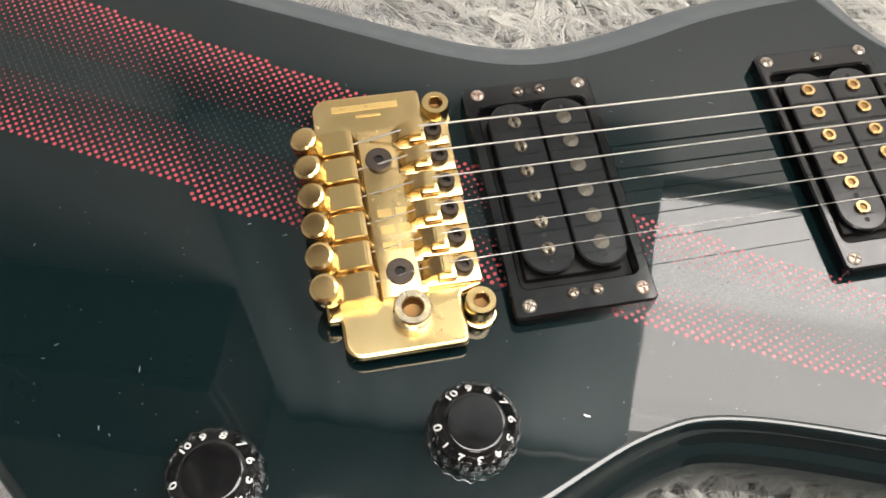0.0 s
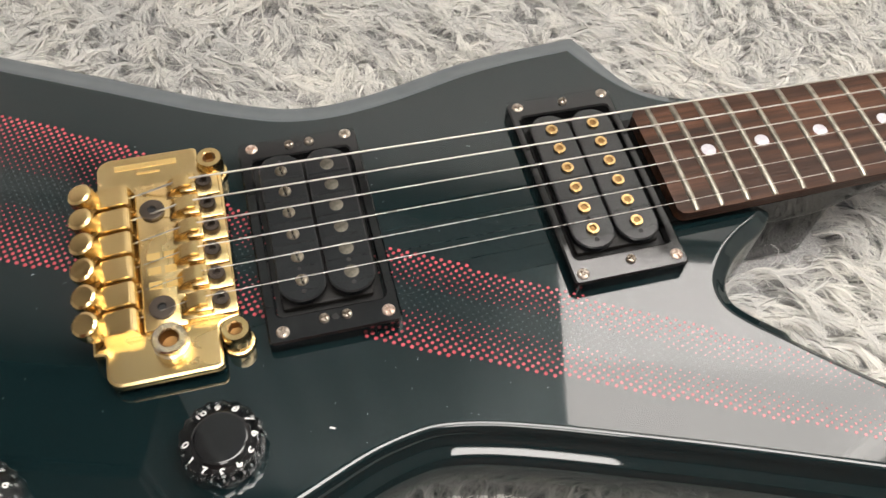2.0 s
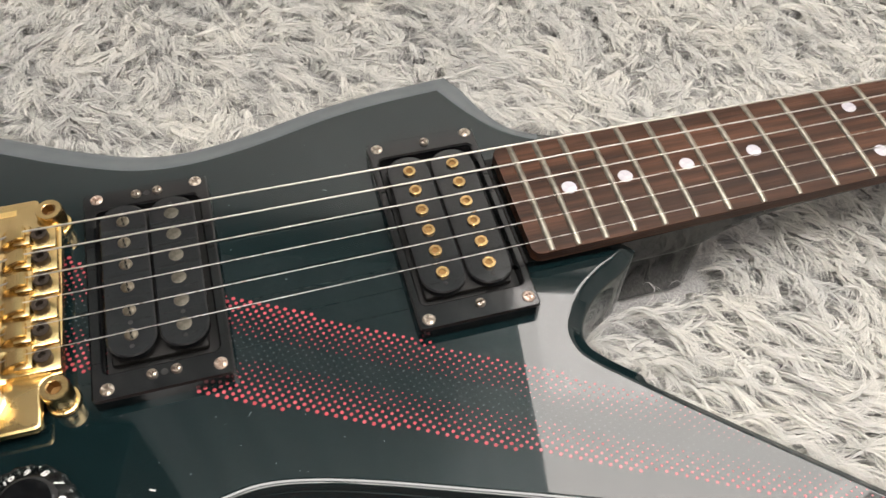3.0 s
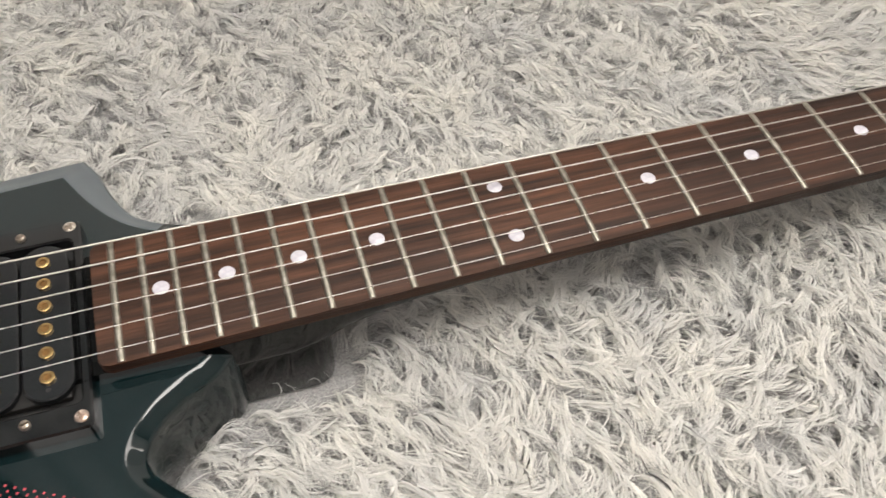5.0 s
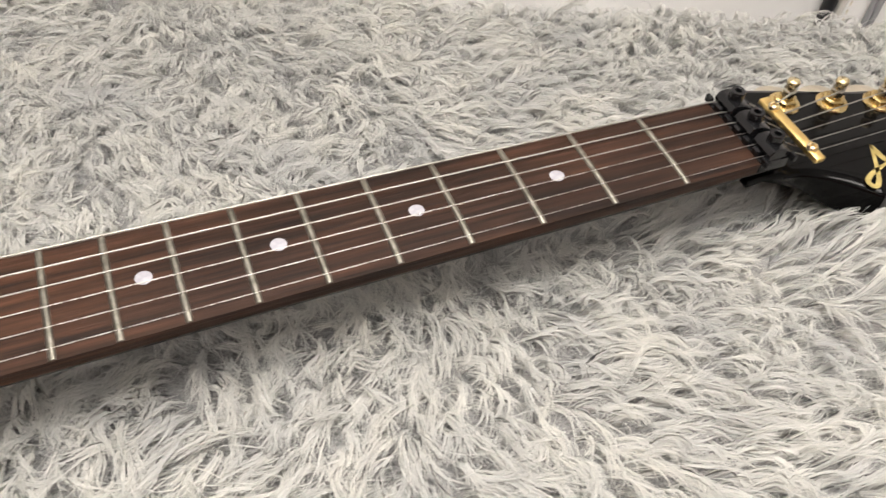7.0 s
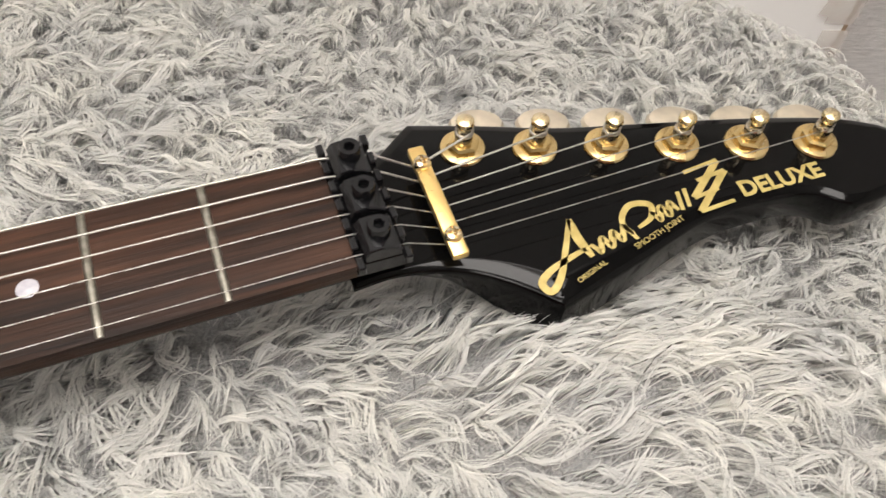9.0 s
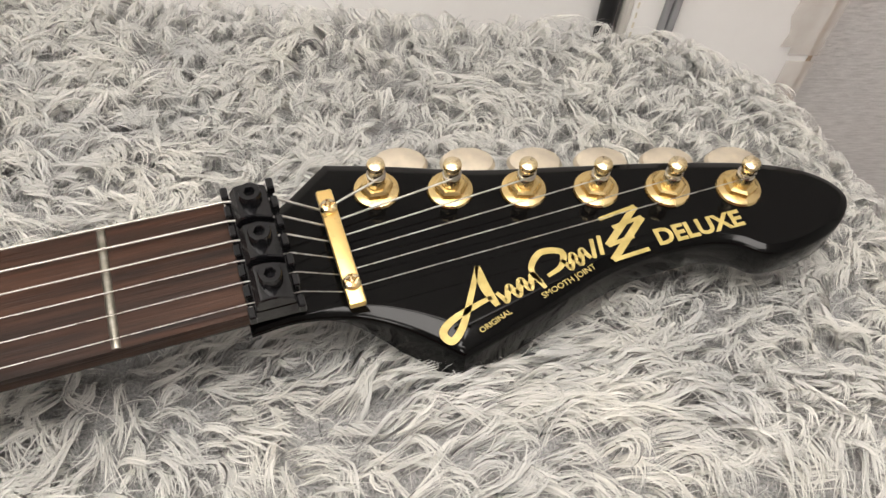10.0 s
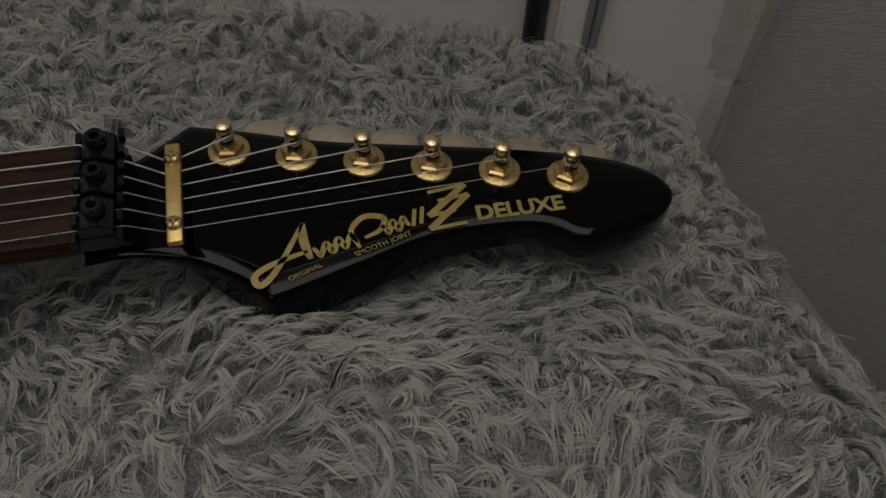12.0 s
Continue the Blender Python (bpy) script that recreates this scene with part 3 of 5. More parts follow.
def body_form(bm, line):
    """The body: a flat top, a flat bevel with softened creases, upright sides and a rounded foot."""
    normals, rings = outward(line), []
    for share, drop, roll in ((-0.10, 0.0, 0.0), (0.0, 0.0, 0.0), (0.05, 0.010, 0.0002), (0.12, 0.05, 0.0009), (0.20, 0.12, 0.0027), (0.31, 0.24, 0.0053), (0.45, 0.41, 0.0067), (0.60, 0.58, 0.0077), (0.74, 0.73, 0.0090), (0.86, 0.86, 0.0116), (0.95, 1.02, 0.0160), (1.0, 1.25, 0.0225)):
        ring = []
        for p, nrm in zip(line, normals):
            w = rim_width(p)
            q = p + nrm * w * share
            fall = roll if lower_edge(p) and share > 0 else drop * (0.0020 + 0.30 * w)
            ring.append(bm.verts.new((q.x, q.y, BODY_TOP - fall)))
        rings.append(ring)
    for inset, z in ((0.0, 0.030), (0.0003, BODY_FOOT + 0.004), (0.0015, BODY_FOOT + 0.001), (0.0045, BODY_FOOT)):
        rings.append([bm.verts.new((p.x + nrm.x * (rim_width(p) - inset), p.y + nrm.y * (rim_width(p) - inset), z)) for p, nrm in zip(line, normals)])
    n = len(line)
    for a, b in zip(rings, rings[1:]):
        for i in range(n):
            bm.faces.new((a[i], b[i], b[(i + 1) % n], a[(i + 1) % n]))
    bm.faces.new(rings[0])
    bm.faces.new(rings[-1][::-1])


bm = bmesh.new()
body_form(bm, BODY_LINE)
body_mesh = finish(bm, LACQUER)
body_mesh.materials.append(DULL_SHEEN_LACQUER)
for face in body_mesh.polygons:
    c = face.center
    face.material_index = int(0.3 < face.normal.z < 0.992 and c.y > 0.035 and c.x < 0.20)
body = part("body", body_mesh, LACQUER, guitar, "glossy black lacquered body with a few scratches")

bm = bmesh.new()
block(bm, -0.0010, 0.0010, -0.0003, 0.0003, 0.0, 0.00008)
part("paint_chip", bm, WHITE_PRINT, body, "small pale chip in the lacquer", spot(0.0268, -0.0795, BODY_TOP, -24), smooth=0)

# Red halftone stripe across the body.
def stripe_edges(x):
    """Upper and lower edge of the stripe at x."""
    if x < 0.0:
        upper = 0.0530 - 0.593 * (x + 0.023)
    else:
        upper = -0.0110 - 0.566 * (x - 0.060)
    if x < -0.0885:
        lower = 0.0550 - 0.500 * (x + 0.153)
    elif x < 0.042:
        lower = 0.0170 - 0.500 * (x + 0.088)
    else:
        lower = -0.0480 - 0.470 * (x - 0.042)
    return upper, lower


def inside(p, line):
    hit, n = False, len(line)
    for i in range(n):
        a, b = line[i], line[i - 1]
        if (a.y > p.y) != (b.y > p.y) and p.x < (b.x - a.x) * (p.y - a.y) / (b.y - a.y) + a.x:
            hit = not hit
    return hit


DOT_STEP, DOT_ROW, DOT_TURN = 0.00336, 0.00168, radians(-27.5)
red, grey = bmesh.new(), bmesh.new()
along = Vector((math.cos(DOT_TURN), math.sin(DOT_TURN)))
across = Vector((-along.y, along.x))
for row in range(-95, 96):
    for col in range(-72, 96):
        p = along * DOT_STEP * (col + 0.5 * (row % 2)) + across * DOT_ROW * row
        if not -0.17 < p.x < 0.27 or not -0.15 < p.y < 0.16:
            continue
        upper, lower = stripe_edges(p.x)
        if not lower <= p.y <= upper or not inside(p, BODY_LINE):
            continue
        f = (p.y - lower) / (upper - lower)
        edge = abs(2 * (f - 0.03) / 0.94 - 1.0)
        fade = max(0.0, min(1.0, (p.x - 0.07) / 0.15))
        r = (0.00022 + 0.00054 * edge**1.2) * (1.0 - fade * (0.22 + 0.40 * f))
        target = red if edge > 0.24 else grey
        n = 10
        ring = [target.verts.new((p.x + r * math.cos(2 * math.pi * k / n), p.y + r * math.sin(2 * math.pi * k / n), BODY_TOP + 0.00010)) for k in range(n)]
        target.faces.new(ring)
tagged(part("stripe_dots", red, RED_INK, body, "red halftone dots of the diagonal stripe", smooth=0), kind="stuff")
tagged(part("stripe_dots", grey, GREY_INK, body, "tiny grey halftone dots inside the stripe", smooth=0), kind="stuff")

# Dust and fine pale scratches in the lacquer.
dust = bmesh.new()
g = random.Random(8)
for k in range(230):
    p = Vector((g.uniform(-0.15, 0.12), g.uniform(-0.14, 0.06)))
    if g.random() > 0.75 - 2.2 * p.x or not inside(p, BODY_LINE):
        continue
    long = g.uniform(0.00012, 0.0003) * (1 if g.random() < 0.86 else g.uniform(2, 4.5))
    wide, a = g.uniform(0.00008, 0.00016), g.uniform(0, 3.14)
    d, o = Vector((math.cos(a), math.sin(a))) * long, Vector((-math.sin(a), math.cos(a))) * wide
    dust.faces.new([dust.verts.new((q.x, q.y, BODY_TOP + 0.00014)) for q in (p - d - o * 0.4, p + d - o, p + d * 0.7 + o, p - d + o)])
tagged(part("dust", dust, DUST, body, "pale dust specks and fine scratches", smooth=0), kind="stuff")

# Neck: black back, rising out of the body.
bm = bmesh.new()
sections = [(0.160, 0.0268, 0.0190, 12.0), (0.212, 0.0274, 0.0190, 12.0), (0.240, 0.0268, 0.0205, 11.0), (0.250, 0.0264, 0.0205, 7.0), (0.262, 0.0258, 0.0186, 3.6), (0.276, 0.0253, 0.0160, 2.6), (0.292, 0.0250, 0.0140, 2.2), (0.32, 0.0246, 0.0130, 2.0), (0.45, 0.0226, 0.0125, 2.0), (0.60, 0.0204, 0.0120, 2.0), (0.640, 0.0198, 0.0122, 2.0), (0.664, 0.0184, 0.0150, 2.1)]
rings = []
for x, half, deep, power in sections:
    ring = []
    for k in range(41):
        a = math.pi * k / 40
        c, s = math.cos(a), math.sin(a)
        ring.append(bm.verts.new((x, half * math.copysign(abs(c) ** (2 / power), c), 0.0636 - deep * s ** (2 / power))))
    rings.append(ring)
for a, b in zip(rings, rings[1:]):
    for k in range(40):
        bm.faces.new((a[k], b[k], b[k + 1], a[k + 1]))
    bm.faces.new((a[0], a[-1], b[-1], b[0]))
bm.faces.new(rings[0][::-1])
bm.faces.new(rings[-1])
neck = part("neck", bm, NECK_BLACK, guitar, "black lacquered neck back")

# Heel block under the neck joint.
bm = bmesh.new()
heel_line = rounded_rect(0.200, 0.2560, -0.0256, 0.0256, 0.009)
slab(bm, heel_line, [(-0.0010, 0.0475), (0.0, 0.0465), (0.0, 0.0150), (-0.0010, 0.0132), (-0.0030, 0.0126)])
part("heel", bm, NECK_BLACK, guitar, "black lacquered heel block of the neck joint")

# Fingerboard with a gentle crown.
bm = bmesh.new()
rings = []
X_END = 0.1742
stations = [X_END, X_END + 0.0015, X_END + 0.004] + list(np.linspace(0.19, SCALE, 40))
for x in stations:
    half = board_half(x) - (0.0028 if x == X_END else 0.0007 if x < X_END + 0.002 else 0.0)
    ring = []
    for k in range(11):
        y = half * (1 - k / 5.0)
        ring.append(bm.verts.new((x, y, BOARD_TOP - 0.0010 * (y / 0.0285) ** 2)))
    ring.append(bm.verts.new((x, -half, 0.0634)))
    ring.append(bm.verts.new((x, half, 0.0634)))
    rings.append(ring)
for a, b in zip(rings, rings[1:]):
    for k in range(13):
        bm.faces.new((a[k], b[k], b[(k + 1) % 13], a[(k + 1) % 13]))
bm.faces.new(rings[0][::-1])
bm.faces.new(rings[-1])
board = part("fingerboard", bm, ROSEWOOD, guitar, "streaky dark rosewood fingerboard", smooth=50)

for n in range(1, 23):
    x = fret_x(n)
    half = board_half(x) - 0.0004
    bm = bmesh.new()
    rings = []
    for k in range(17):
        y = half * (1 - k / 8.0)
        end = 0.7 if k in (0, 16) else 1.0
        z = BOARD_TOP - 0.0010 * (y / 0.0285) ** 2
        ring = []
        for j in range(7):
            a = math.pi * j / 6
            ring.append(bm.verts.new((x + 0.00142 * math.cos(a) * (0.8 + 0.2 * end), y, z - 0.0002 + (0.00115 * end) * math.sin(a))))
        rings.append(ring)
    for a, b in zip(rings, rings[1:]):
        for j in range(6):
            bm.faces.new((a[j], a[j + 1], b[j + 1], b[j]))
        bm.faces.new((a[6], a[0], b[0], b[6]))
    bm.faces.new(rings[0])
    bm.faces.new(rings[-1][::-1])
    part("fret", bm, FRET, board)

bm = bmesh.new()
lathe(bm, [(0, 0.00012), (0.0029, 0.00012), (0.0031, 0.0), (0.0031, -0.0006), (0, -0.0006)], 28)
dot = finish(bm, PEARL)
for n in (3, 5, 7, 9, 15, 17, 19, 21):
    part("inlay_dot", dot, PEARL, board, "", spot((fret_x(n) + fret_x(n - 1)) / 2, 0, BOARD_TOP))
for y in (0.0130, -0.0130):
    part("inlay_dot", dot, PEARL, board, "", spot((fret_x(12) + fret_x(11)) / 2, y, BOARD_TOP - 0.0002))

# Headstock: hooked blade with six tuners in line.
HEAD_LINE = closed_outline(
    [
        [(0.6470, 0.0195), (0.6620, 0.0235), (0.6825, 0.0382)],
        [(0.6825, 0.0382), (0.704, 0.0315), (0.731, 0.0222), (0.759, 0.0155), (0.797, 0.0065), (0.828, -0.0030), (0.8445, -0.0130), (0.8500, -0.0245), (0.8410, -0.0340), (0.8260, -0.0385), (0.8120, -0.0380), (0.8030, -0.0315), (0.7900, -0.0282), (0.7650, -0.0282), (0.7380, -0.0352), (0.7160, -0.0412), (0.7055, -0.0438)],
        [(0.7055, -0.0438), (0.6920, -0.0310), (0.6780, -0.0225), (0.6610, -0.0188), (0.6470, -0.0195)],
        [(0.6470, -0.0195), (0.6470, 0.0195)],
    ],
    7,
)[::-1]


def head_bevel(p):
    """The lower bevel widens towards the pointed corner and thins out along the hook."""
    if p.y > -0.010:
        return 1.0, 1.0
    wide = 0.4 + 1.7 * min(1.0, max(0.0, (p.x - 0.664) / 0.041)) - 1.3 * min(1.0, max(0.0, (p.x - 0.7055) / 0.095))
    return wide, 0.5 + 0.5 * wide


bm = bmesh.new()
slab(bm, HEAD_LINE, [(-0.0040, HEAD_TOP), (-0.0037, HEAD_TOP - 0.00008), (-0.0013, HEAD_TOP - 0.0011), (-0.0006, HEAD_TOP - 0.0015), (-0.0002, HEAD_TOP - 0.0021), (0.0, HEAD_TOP - 0.0030), (0.0, HEAD_FOOT + 0.0015), (-0.0015, HEAD_FOOT)], head_bevel)
for v in bm.verts:
    if v.co.z < HEAD_TOP - 0.0035 and v.co.x < 0.690:
        f = (0.690 - v.co.x) / 0.043
        v.co.z += 0.0105 * min(1.0, f)
        v.co.y *= 1.0 - 0.42 * min(1.0, f)
head = part("headstock", bm, HEAD_LACQUER, guitar, "glossy black hooked headstock with gold lettering")

# Lettering and emblem on the headstock.
INK_Z = HEAD_TOP + 0.00008


def strokes(name, lines, width, parent, label):
    """Flat brush strokes along lines, swelling in the middle."""
    bm = bmesh.new()
    for line, scale in lines:
        pts = spline(line, 8) if len(line) > 2 else [Vector(p) for p in line]
        left, right = [], []
        for i, p in enumerate(pts):
            d = (pts[min(i + 1, len(pts) - 1)] - pts[max(i - 1, 0)]).normalized()
            s = i / (len(pts) - 1)
            w = width * scale * (0.55 + 0.45 * math.sin(math.pi * s)) / 2
            left.append(bm.verts.new((p.x - d.y * w, p.y + d.x * w, INK_Z)))
            right.append(bm.verts.new((p.x + d.y * w, p.y - d.x * w, INK_Z)))
        for i in range(len(pts) - 1):
            bm.faces.new((left[i], right[i], right[i + 1], left[i + 1]))
    return part(name, bm, LOGO_GOLD, parent, label, smooth=0)


# The maker's mark as plain strokes: a looped swash, and slanted bars of the mark's size.
mark_lines = [
    ([(0.7186, -0.0160), (0.7140, -0.0245), (0.7075, -0.0350), (0.7028, -0.0388), (0.7012, -0.0352), (0.7058, -0.0318), (0.7140, -0.0292), (0.7192, -0.0280)], 1.25),
    ([(0.7186, -0.0160), (0.7184, -0.0235), (0.7200, -0.0312)], 1.6),
]
scribble = []
for k in range(15):
    x0 = 0.7212 + 0.00108 * k
    scribble.append((x0, -0.0290 + (x0 - 0.7212) * 0.25 + 0.0021 * math.sin(1.57 + 1.57 * k)))
mark_lines.append((scribble, 1.15))
mark_lines.append(([(0.7366, -0.0296), (0.7346, -0.0222), (0.7396, -0.0170), (0.7462, -0.0186), (0.7444, -0.0234), (0.7388, -0.0258)], 1.15))
scribble = []
for k in range(11):
    x0 = 0.7452 + 0.00094 * k
    scribble.append((x0, -0.0236 + (x0 - 0.7452) * 0.24 + 0.0021 * math.sin(1.57 + 1.57 * k)))
mark_lines.append((scribble, 1.15))
for x0 in (0.7562, 0.7590):
    y0 = -0.0240 + (x0 - 0.7558) * 0.2
    mark_lines.append(([(x0 - 0.0004, y0), (x0 + 0.0012, y0 + 0.0072)], 1.3))
for stroke in mark_lines:
    strokes("mark_stroke", [stroke], 0.0020, head, "gold brush stroke of the maker's mark")

bm = bmesh.new()
for z_up, zig in ((0.0, ((0.7632, -0.0103), (0.7768, -0.0088), (0.7618, -0.0207), (0.7715, -0.0196))), (0.00003, ((0.7660, -0.0146), (0.7772, -0.0134), (0.7612, -0.0263), (0.7742, -0.0256)))):
    for (ax, ay), (bx, by), w in zip(zig, zig[1:], (0.0015, 0.0024, 0.0015)):
        d = Vector((bx - ax, by - ay)).normalized()
        o = Vector((-d.y, d.x)) * w / 2
        bm.faces.new([bm.verts.new((x, y, INK_Z + z_up + (0.00001 if w > 0.002 else 0))) for x, y in ((ax - o.x, ay - o.y), (bx - o.x, by - o.y), (bx + o.x, by + o.y), (ax + o.x, ay + o.y))])
part("emblem", bm, LOGO_GOLD, head, "gold double zigzag emblem", smooth=0)
lettering("DELUXE", 0.0086, LOGO_GOLD, head, "lettering", spot(0.7936, -0.0229, INK_Z, -1.0), "gold word DELUXE", bold=0.00030)
lettering("SMOOTH JOINT", 0.0029, LOGO_GOLD, head, "lettering", spot(0.7445, -0.0294, INK_Z, 15.5), "small gold words SMOOTH JOINT")
lettering("ORIGINAL", 0.0026, LOGO_GOLD, head, "lettering", spot(0.7176, -0.0361, INK_Z, 19.0), "small gold word ORIGINAL")


# Tuners.
def tuner(x, y):
    m = spot(x, y, HEAD_TOP)
    bm = bmesh.new()
    lathe(bm, [(0.0, 0.0), (0.0076, 0.0), (0.0078, 0.0004), (0.0074, 0.0011), (0.0058, 0.0016), (0.0046, 0.0017), (0.0, 0.0017)], 40)
    base = part("tuner", bm, GOLD, guitar, "gold tuning machine with round washer", m)
    bm = bmesh.new()
    lathe(bm, [(0.0, 0.0017), (0.0056, 0.0017), (0.0056, 0.0036), (0.0047, 0.0043), (0.0036, 0.0044), (0.0036, 0.0050), (0.0, 0.0050)], 6)
    part("hex_nut", bm, GOLD, base, "", m @ Matrix.Rotation(0.3 + x * 40, 4, "Z"), smooth=25)
    bm = bmesh.new()
    lathe(bm, [(0.0, 0.0046), (0.0030, 0.0046), (0.0030, 0.0082), (0.0024, 0.0090), (0.0021, 0.0102), (0.0024, 0.0114), (0.0030, 0.0124), (0.0031, 0.0134), (0.0028, 0.0143), (0.0019, 0.0148), (0.0, 0.0150)], 24)
    part("post", bm, WORN_GOLD, base, "worn gold string post", m)
    mb = spot(x + 0.0085, y, 0.0) @ Matrix.Rotation(radians(-15.5), 4, "Z")
    bm = bmesh.new()
    block(bm, -0.0065, 0.0065, -0.0075, 0.0090, HEAD_FOOT - 0.0120, HEAD_FOOT - 0.0003, 0.0018, 3, None)
    part("gear_housing", bm, GOLD, base, "", mb)
    # The oval key stands out past the rim.
    reach = 0.0212
    bm = bmesh.new()
    tube(bm, [(0, 0.0085, HEAD_FOOT - 0.003), (0, reach - 0.004, HEAD_FOOT + 0.0004)], 0.0019, 12)
    lathe(bm, [(0.0, -0.0023), (0.60, -0.0023), (0.90, -0.0016), (1.0, 0.0), (0.90, 0.0016), (0.60, 0.0023), (0.0, 0.0023)], 28, Matrix.Translation((0, reach, HEAD_FOOT + 0.0005)) @ Matrix.Rotation(radians(-4), 4, "X") @ Matrix.Diagonal((0.0102, 0.0072, 1.0, 1)))
    part("key", bm, KEY_GOLD, base, "pale worn gold oval tuning key", mb)


TUNERS = [(0.6965 + 0.02352 * k, 0.0212 - 0.00664 * k) for k in range(6)]
for tx, ty in TUNERS:
    tuner(tx, ty)

# String retainer bar.
bm = bmesh.new()
block(bm, -0.0026, 0.0026, -0.0213, 0.0213, 0.0, 0.0030, 0.0007, 2)
RETAINER = spot(0.6785, -0.0030, 0.0640, 0.0)
retainer = part("string_retainer", bm, SATIN_GOLD, guitar, "satin gold string retainer bar", RETAINER)


def cross_screw(r, h, mat):
    """A domed head whose cross recess is really sunk: four raised quarters round a low floor."""
    bm = bmesh.new()
    n, rows = 32, [(1.0, -0.4), (1.0, 0.45), (0.86, 0.78), (0.66, 0.95), (0.45, 1.0), (0.22, 1.0)]
    rings = []
    for f, z in rows:
        ring = []
        for i in range(n):
            a = 2 * math.pi * i / n
            slot = f < 0.7 and min(abs(math.sin(a)), abs(math.cos(a))) * f < 0.13
            ring.append(bm.verts.new((r * f * math.cos(a), r * f * math.sin(a), h * (0.35 if slot else z))))
        rings.append(ring)
    for a, b in zip(rings, rings[1:]):
        for i in range(n):
            bm.faces.new((a[i], a[(i + 1) % n], b[(i + 1) % n], b[i]))
    mid = bm.verts.new((0, 0, h * 0.3))
    for i in range(n):
        bm.faces.new((rings[-1][i], rings[-1][(i + 1) % n], mid))
    return finish(bm, mat, 25)


def socket_cap(r, h, hole, mat, sides=24, inside_mat=None):
    """A cap screw with a hexagon socket."""
    bm = bmesh.new()
    lathe(bm, [(0, 0), (r, 0), (r, 0.86 * h), (0.92 * r, h), (hole * 1.06, h)], sides)
    n = sides
    hexagon = lambda a: math.cos(math.pi / 6) / math.cos((a % (math.pi / 3)) - math.pi / 6)
    lathe(bm, [(hole * 1.06, h), (hole, h - 0.0002), (hole, 0.35 * h), (0, 0.32 * h)], n, wave=lambda a, z: hexagon(a) if z < h else 1.0)
    me = finish(bm, mat, 25)
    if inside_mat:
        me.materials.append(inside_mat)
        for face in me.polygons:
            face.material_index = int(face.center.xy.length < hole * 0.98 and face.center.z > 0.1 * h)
    return me


bar_screw = cross_screw(0.0027, 0.0018, WORN_GOLD)
for y in (0.0110, -0.0173):
    part("screw", bar_screw, WORN_GOLD, retainer, "", spot(0.6785, y, 0.0671))

# Locking nut: base with string slots, three clamps, three cap screws.
NUT_X = 0.6560
bm = bmesh.new()
block(bm, 0.6484, 0.6632, -0.0206, 0.0212, 0.0632, 0.0695, 0.0005, 1)
locking_nut = part("locking_nut", bm, NUT_BLACK, guitar, "black locking nut with three clamps")
fin = None
NUT_Y = [0.0187 - 0.00738 * k for k in range(6)]
for side_x in (0.6489, 0.6628):
    for k in range(7):
        y = 0.0213 - 0.0072 * k
        if fin is None:
            bm = bmesh.new()
            block(bm, -0.0011, 0.0011, -0.0021, 0.0021, 0.0, 0.0036, 0.0004, 1)
            fin = finish(bm, NUT_BLACK)
        part("slot_fin", fin, NUT_BLACK, locking_nut, "", spot(side_x, y, 0.0690))
bm = bmesh.new()
lines = [(-0.0052, 0.0), (-0.0056, 0.0022), (-0.0040, 0.0046), (-0.0012, 0.0050), (0.0016, 0.0044), (0.0052, 0.0024), (0.0055, 0.0)]
rings = [[bm.verts.new((x, y, z)) for x, z in lines] for y in (-0.0062, -0.0058, 0.0058, 0.0062)]
for ra, rb, s in ((0, 1, 0), (1, 2, 0), (2, 3, 0)):
    for k in range(len(lines) - 1):
        bm.faces.new((rings[ra][k], rings[ra][k + 1], rings[rb][k + 1], rings[rb][k]))
    bm.faces.new((rings[ra][-1], rings[ra][0], rings[rb][0], rings[rb][-1]))
bm.faces.new(rings[0][::-1])
bm.faces.new(rings[-1])
for v in bm.verts:
    if abs(v.co.y) > 0.006 and v.co.z > 0.001:
        v.co.z -= 0.0005
clamp = finish(bm, NUT_BLACK, 30)
cap = socket_cap(0.0034, 0.0042, 0.0017, NUT_BLACK)
for y in (0.0140, -0.0006, -0.0152):
    part("clamp", clamp, NUT_BLACK, locking_nut, "", spot(NUT_X, y, 0.0712))
    part("cap_screw", cap, NUT_BLACK, locking_nut, "", spot(NUT_X + 0.0002, y, 0.0757))

# Pickups.
ring_head, rusty_head = cross_screw(0.0024, 0.0009, SCREW), cross_screw(0.0024, 0.0009, RUSTY)
height_head = cross_screw(0.0019, 0.0014, SCREW)


